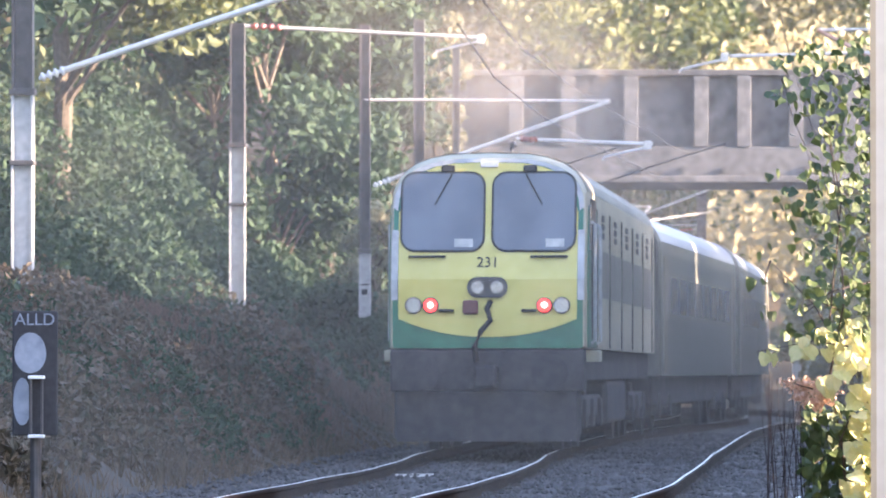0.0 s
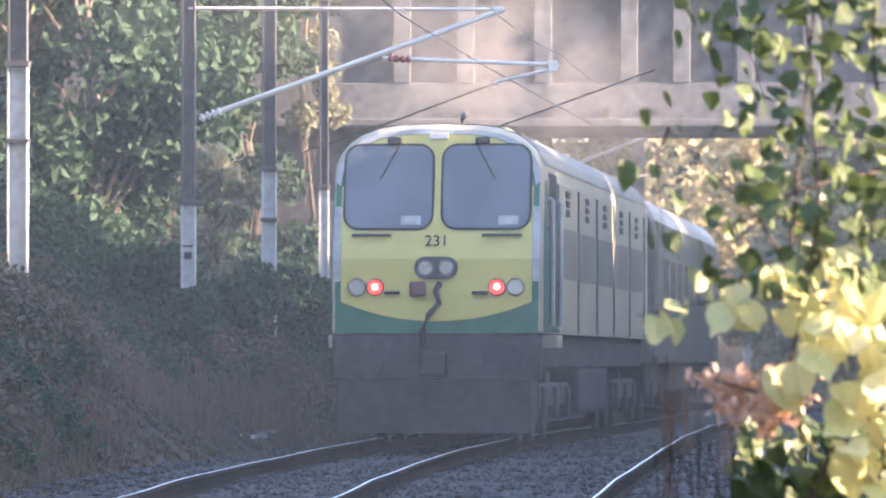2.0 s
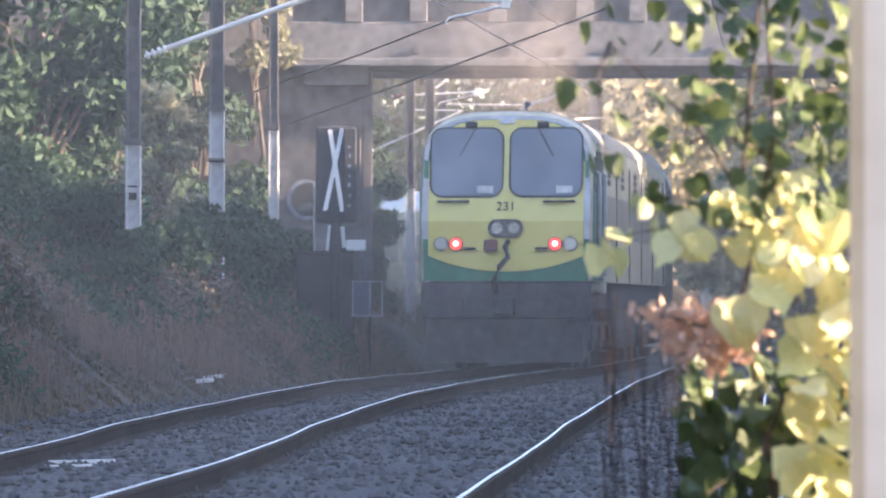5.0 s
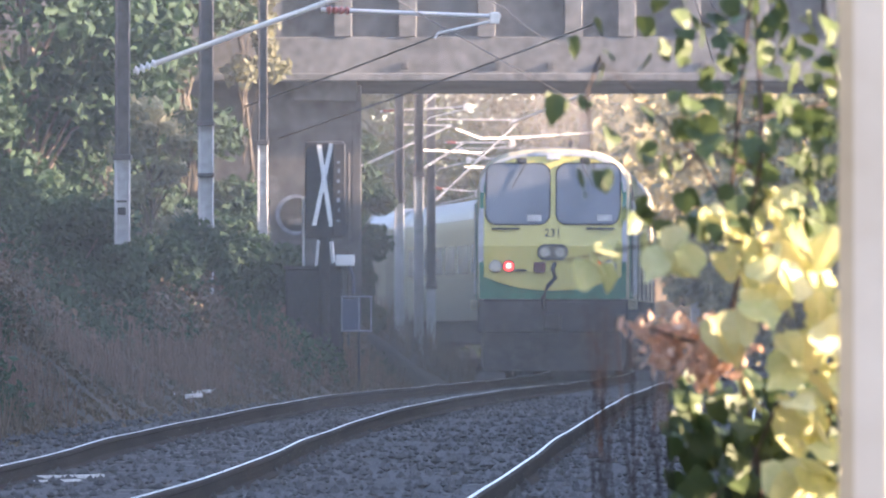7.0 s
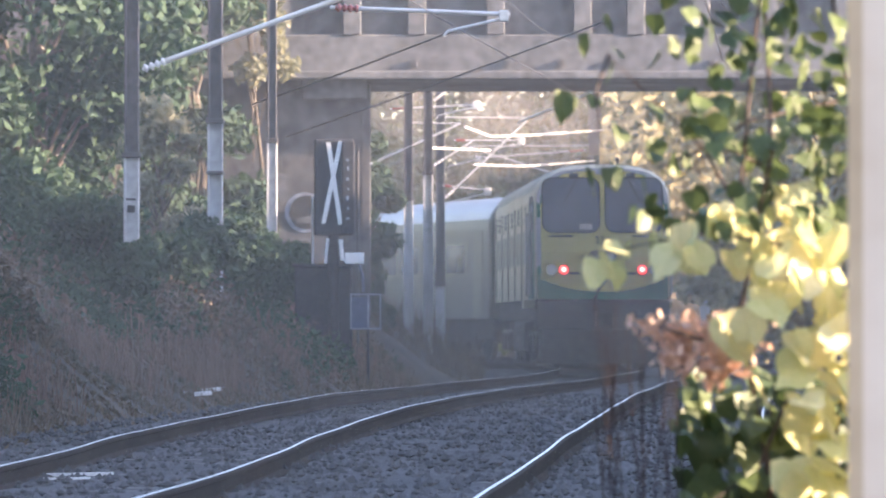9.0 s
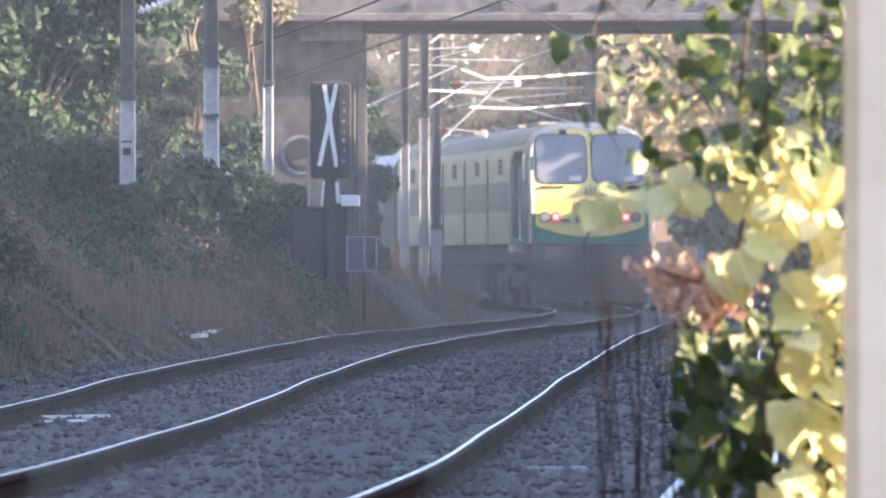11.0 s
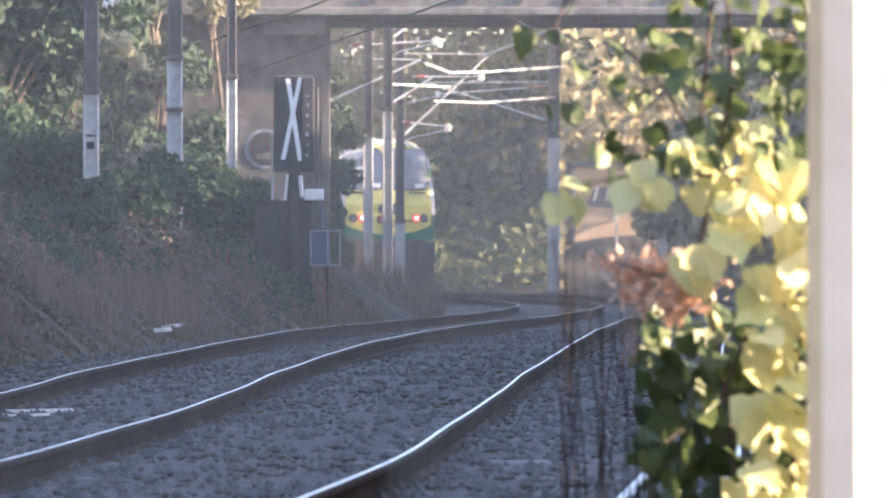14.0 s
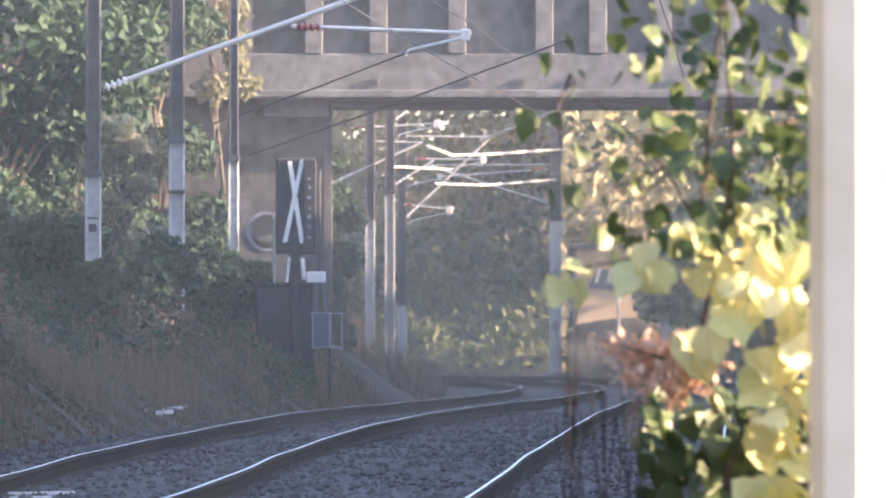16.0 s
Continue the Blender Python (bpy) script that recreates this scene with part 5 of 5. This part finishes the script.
def litter():
    for x0, y0, x1, y1, w in ((-3.86, 72, -3.44, 79, 0.03), (-3.62, 71.5, -3.5, 72.6, 0.03), (-3.2, 41.2, -2.72, 41.6, 0.012), (-3.12, 40.0, -2.8, 40.3, 0.012)):
        a, b = (Vector((x, y, 0.04 if y > 60 else -0.16)) for x, y in ((x0, y0), (x1, y1)))
        d = (b - a).length
        ob = obj("timber_plank", box(bmesh.new(), -d / 2, d / 2, -w, w, -0.02, 0.03, 0.008), M_PLANK)
        ob.matrix_world = Matrix.Translation((a + b) / 2) @ (b - a).to_track_quat("X", "Z").to_matrix().to_4x4()
        tagged(ob, "pale weathered plank lying on the ballast", "plank", "planks on the ballast")
    ob = obj("timber_sleeper_end", box(bmesh.new(), -0.2, 0.2, -0.13, 0.13, -0.05, 0.03, 0.02), M_CONCRETE)
    ob.matrix_world = pose(0.46, 31.0, -0.16, 0, 0, 8)
    tagged(ob, "short grey timber offcut on the ballast", "plank", "planks on the ballast")
    # white tube made up in place of the right rail's bright line
    ob = obj("hose", tube(bmesh.new(), [(0.68, 23.2, -0.14), (0.8, 25.5, -0.13), (1.05, 29.0, -0.14)], 0.025, 8), M_WHITE)
    tagged(ob, "thin white tube standing in for the right rail's bright line", "hose")


# ---- smoke ----
def smoke_sheet(name, wide, tall, mat, seed, deep=0.8):
    """One billowing layer of smoke, bulging towards its middle; its foot's middle is at the origin."""
    nx, nz = 40, 20
    v = []
    for j in range(nz + 1):
        for i in range(nx + 1):
            u, w = i / nx * 2 - 1, j / nz * 2 - 1
            bulge = deep * (math.sin(2.1 * u + seed) * math.cos(1.7 * w + 0.6 * seed) + 0.4 * math.sin(5.3 * u * w + seed) - (1 - u * u) * (1 - w * w))
            v.append((u * wide / 2, bulge, (w + 1) * tall / 2))
    f = [(j * (nx + 1) + i, j * (nx + 1) + i + 1, (j + 1) * (nx + 1) + i + 1, (j + 1) * (nx + 1) + i) for j in range(nz) for i in range(nx)]
    return mesh_of(name, v, f, mat, smooth=True)


def haze():
    """Haze sheets added across the camera's view to lift dark tones, layer behind layer."""
    for k, (x, y, wide, tall, dense) in enumerate(((-2, 27, 20, 9, 0.18), (-1, 66, 26, 10, 0.13), (-3, 96.5, 28, 10, 0.11), (-4, 108, 18, 7, 0.13), (-6, 147, 26, 12, 0.14))):
        ob = smoke_sheet("diesel_haze", wide, tall, smoke("diesel_haze", dense, 0.22), k * 1.7)
        ob.location = (x, y, -0.45)
        tagged(ob, "thin brownish haze sheet across the view, lifting dark tones", "smoke", kind="stuff")


def exhaust_smoke():
    """Drifting wisps of the exhaust over the train: (object, metres ahead of the tail, height, drift to the left)."""
    out = []
    for k, (ahead, z, wide, tall, dense, left) in enumerate(((13, 3.7, 7.0, 3.6, 0.32, 0.6), (27, 3.6, 9.0, 4.2, 0.3, 1.2))):
        ob = smoke_sheet("exhaust_smoke", wide, tall, smoke("exhaust_smoke", dense, 0.5, (0.55, 0.5, 0.46), True), 0.9 + 2.3 * k, 0.5)
        tagged(ob, "thin brownish exhaust smoke drifting over the train", "smoke", kind="stuff")
        out.append((ob, ahead, z, left))
    return out


ground()
ballast()
haze()
wisps = exhaust_smoke()
plume = smoke_sheet("smoke_plume", 12.0, 7.0, smoke("smoke_plume", 0.2, 0.3, (0.62, 0.6, 0.58), True), 3.1, 0.7)
tagged(plume, "pale sunlit exhaust smoke rising beside the masts", "smoke", kind="stuff")
bridge()
overhead()
signal()
far_hut()
painted_board()
loco = locomotive()
first_coach = coach()
coaches = [first_coach] + [copy_thing(first_coach, Matrix()) for _ in range(4)]
near_post()
shrub()
litter()
bank_plants()
for k, (x, y, h, w) in enumerate(((-14, 44, 13, 4.5), (-11.5, 56, 12, 4.2), (-13, 68, 13, 4.5), (-10.5, 78, 11, 3.8), (-12.5, 88, 13, 4.6), (-8.6, 94, 9, 3.0), (-12, 110, 14, 5), (-9, 122, 12, 4.2), (-14, 134, 15, 5))):
    tree(x, y, h, w, M_IVY if k % 3 else M_WOODS, 9000, 50 + k, 0.15)
# Trees out of view on the right, added only to block the sun.
for k, (x, y) in enumerate(((13, 34.5), (13.5, 43), (12.5, 51), (14, 59), (13, 67), (14, 75), (13.5, 83), (14.5, 91), (15, 99), (15, 107))):
    tree(x, y, (12.5 if y < 62 else 6.4 if y < 72 else 8.2 if y < 90 else 5.8) + 0.5 * math.sin(k * 2.3), 5.2, M_WOODS, 16000, 80 + k, 0.3, "unseen tall leafy tree added to shade the tracks", 0.08)
# Two more unseen trees, added to shade the bank and the board.
tree(12, 25.8, 9, 3.4, M_WOODS, 16000, 120, 0.28, "unseen tall leafy tree added to shade the tracks", 0.08)
tree(12.5, 22.4, 9.5, 3.2, M_WOODS, 14000, 128, 0.28, "unseen tall leafy tree added to shade the tracks", 0.08)
tree(-7.4, 92.5, 9, 2.4, M_IVY, 14000, 121, 0.12, "ivy-grown tree leaning against the bridge end", 0.02)
tree(-5.9, 97.3, 8, 1.5, M_IVY, 9000, 122, 0.11, "ivy-grown tree at the bridge end", 0.02)
# Another unseen tree, added to close a gap in the shade.
tree(13.5, 31, 9.5, 3.6, M_WOODS, 14000, 123, 0.28, "unseen tall leafy tree added to shade the tracks", 0.05)
tree(-4.95, 97.4, 7, 1.25, M_IVY, 9000, 124, 0.1, "ivy-grown sapling against the bridge abutment", 0.02)
tree(-6.3, 95.2, 8, 1.6, M_IVY, 9000, 125, 0.11, "ivy-grown tree beside the bridge abutment", 0.02)
# Two trees in the lit leaf copy: their sunlight is painted.
tree(-5.0, 88.3, 3.7, 0.75, M_SUNWOODS, 2200, 151, 0.08, "small tree beside a mast, sunlight put into its leaf colour", 0.3)
tree(-4.0, 98.6, 8.0, 0.75, M_SUNWOODS, 5000, 150, 0.1, "leafy tree hanging over the bridge parapet's end, sunlight in its colour", 0.5, 0.3)
for k, (x, y, h, w) in enumerate(((-4.95, 77.0, 1.3, 0.6), (-5.6, 78.5, 1.6, 0.8), (-4.25, 85.0, 1.7, 0.6), (-4.7, 82.0, 1.2, 0.7), (-3.55, 92.6, 2.1, 0.55), (-3.95, 89.5, 1.5, 0.6), (-4.4, 91.5, 2.2, 0.7), (-3.2, 95.5, 1.7, 0.5))):
    bush(x, y, h, w, 300 + k)
tussocks()
hedge()
# Added to keep the far train shaded; their own sunlight is leaf colour.
for k, (x, y) in enumerate(((9.0, 117), (9.0, 124), (8.2, 131), (7.6, 138), (7.5, 146))):
    tree(x, y, 8.3 if 130 < y < 140 else 6.2, 2.0, M_AUTUMN, 15000, 140 + k, 0.16, "yellow autumn tree added to shade the far track", 0.02)
tree(-2.3, 110.5, 4.2, 0.6, M_IVY, 14000, 126, 0.1, "dark bush beside the far masts", 0.02)
tree(-2.75, 112.5, 4.4, 0.9, M_IVY, 14000, 127, 0.1, "dark bush beside the far masts", 0.02)
woods()
far_scrub()
tree(-6.6, 96.5, 9.5, 2.9, M_IVY, 12000, 99, 0.13, "ivy-grown tree leaning against the bridge end", 0.5)
track("left_track", LEFT, LEFT_N, "curved railway track the train runs on")
track("right_track", RIGHT, RIGHT_N, "curved railway track beside the shrub")


def motions():
    ride(loco, 0.0, 20.5)
    for k, c in enumerate(coaches):
        ride(c, 20.9 + 22.9 * k, 22.5)
    for ob, ahead, z, left in wisps:
        rows = []
        for t, y in TRAIN_TIMES:
            p = on_track(np.interp(y, LEFT[:, 1], LEFT_S) + ahead)
            rows.append((t, pose(p[0] - left, p[1], z, 0, 0, 40)))
        walk(ob, rows)
    walk(plume, [(0, pose(-3.2, 72, 3.9, 0, 0, 45)), (2, pose(-3.0, 77, 4.2, 0, 0, 45)), (5, pose(-3.8, 85, 5.3, 0, 0, 42)), (16, pose(-9.5, 101, 11.5, 0, 0, 38))])


motions()
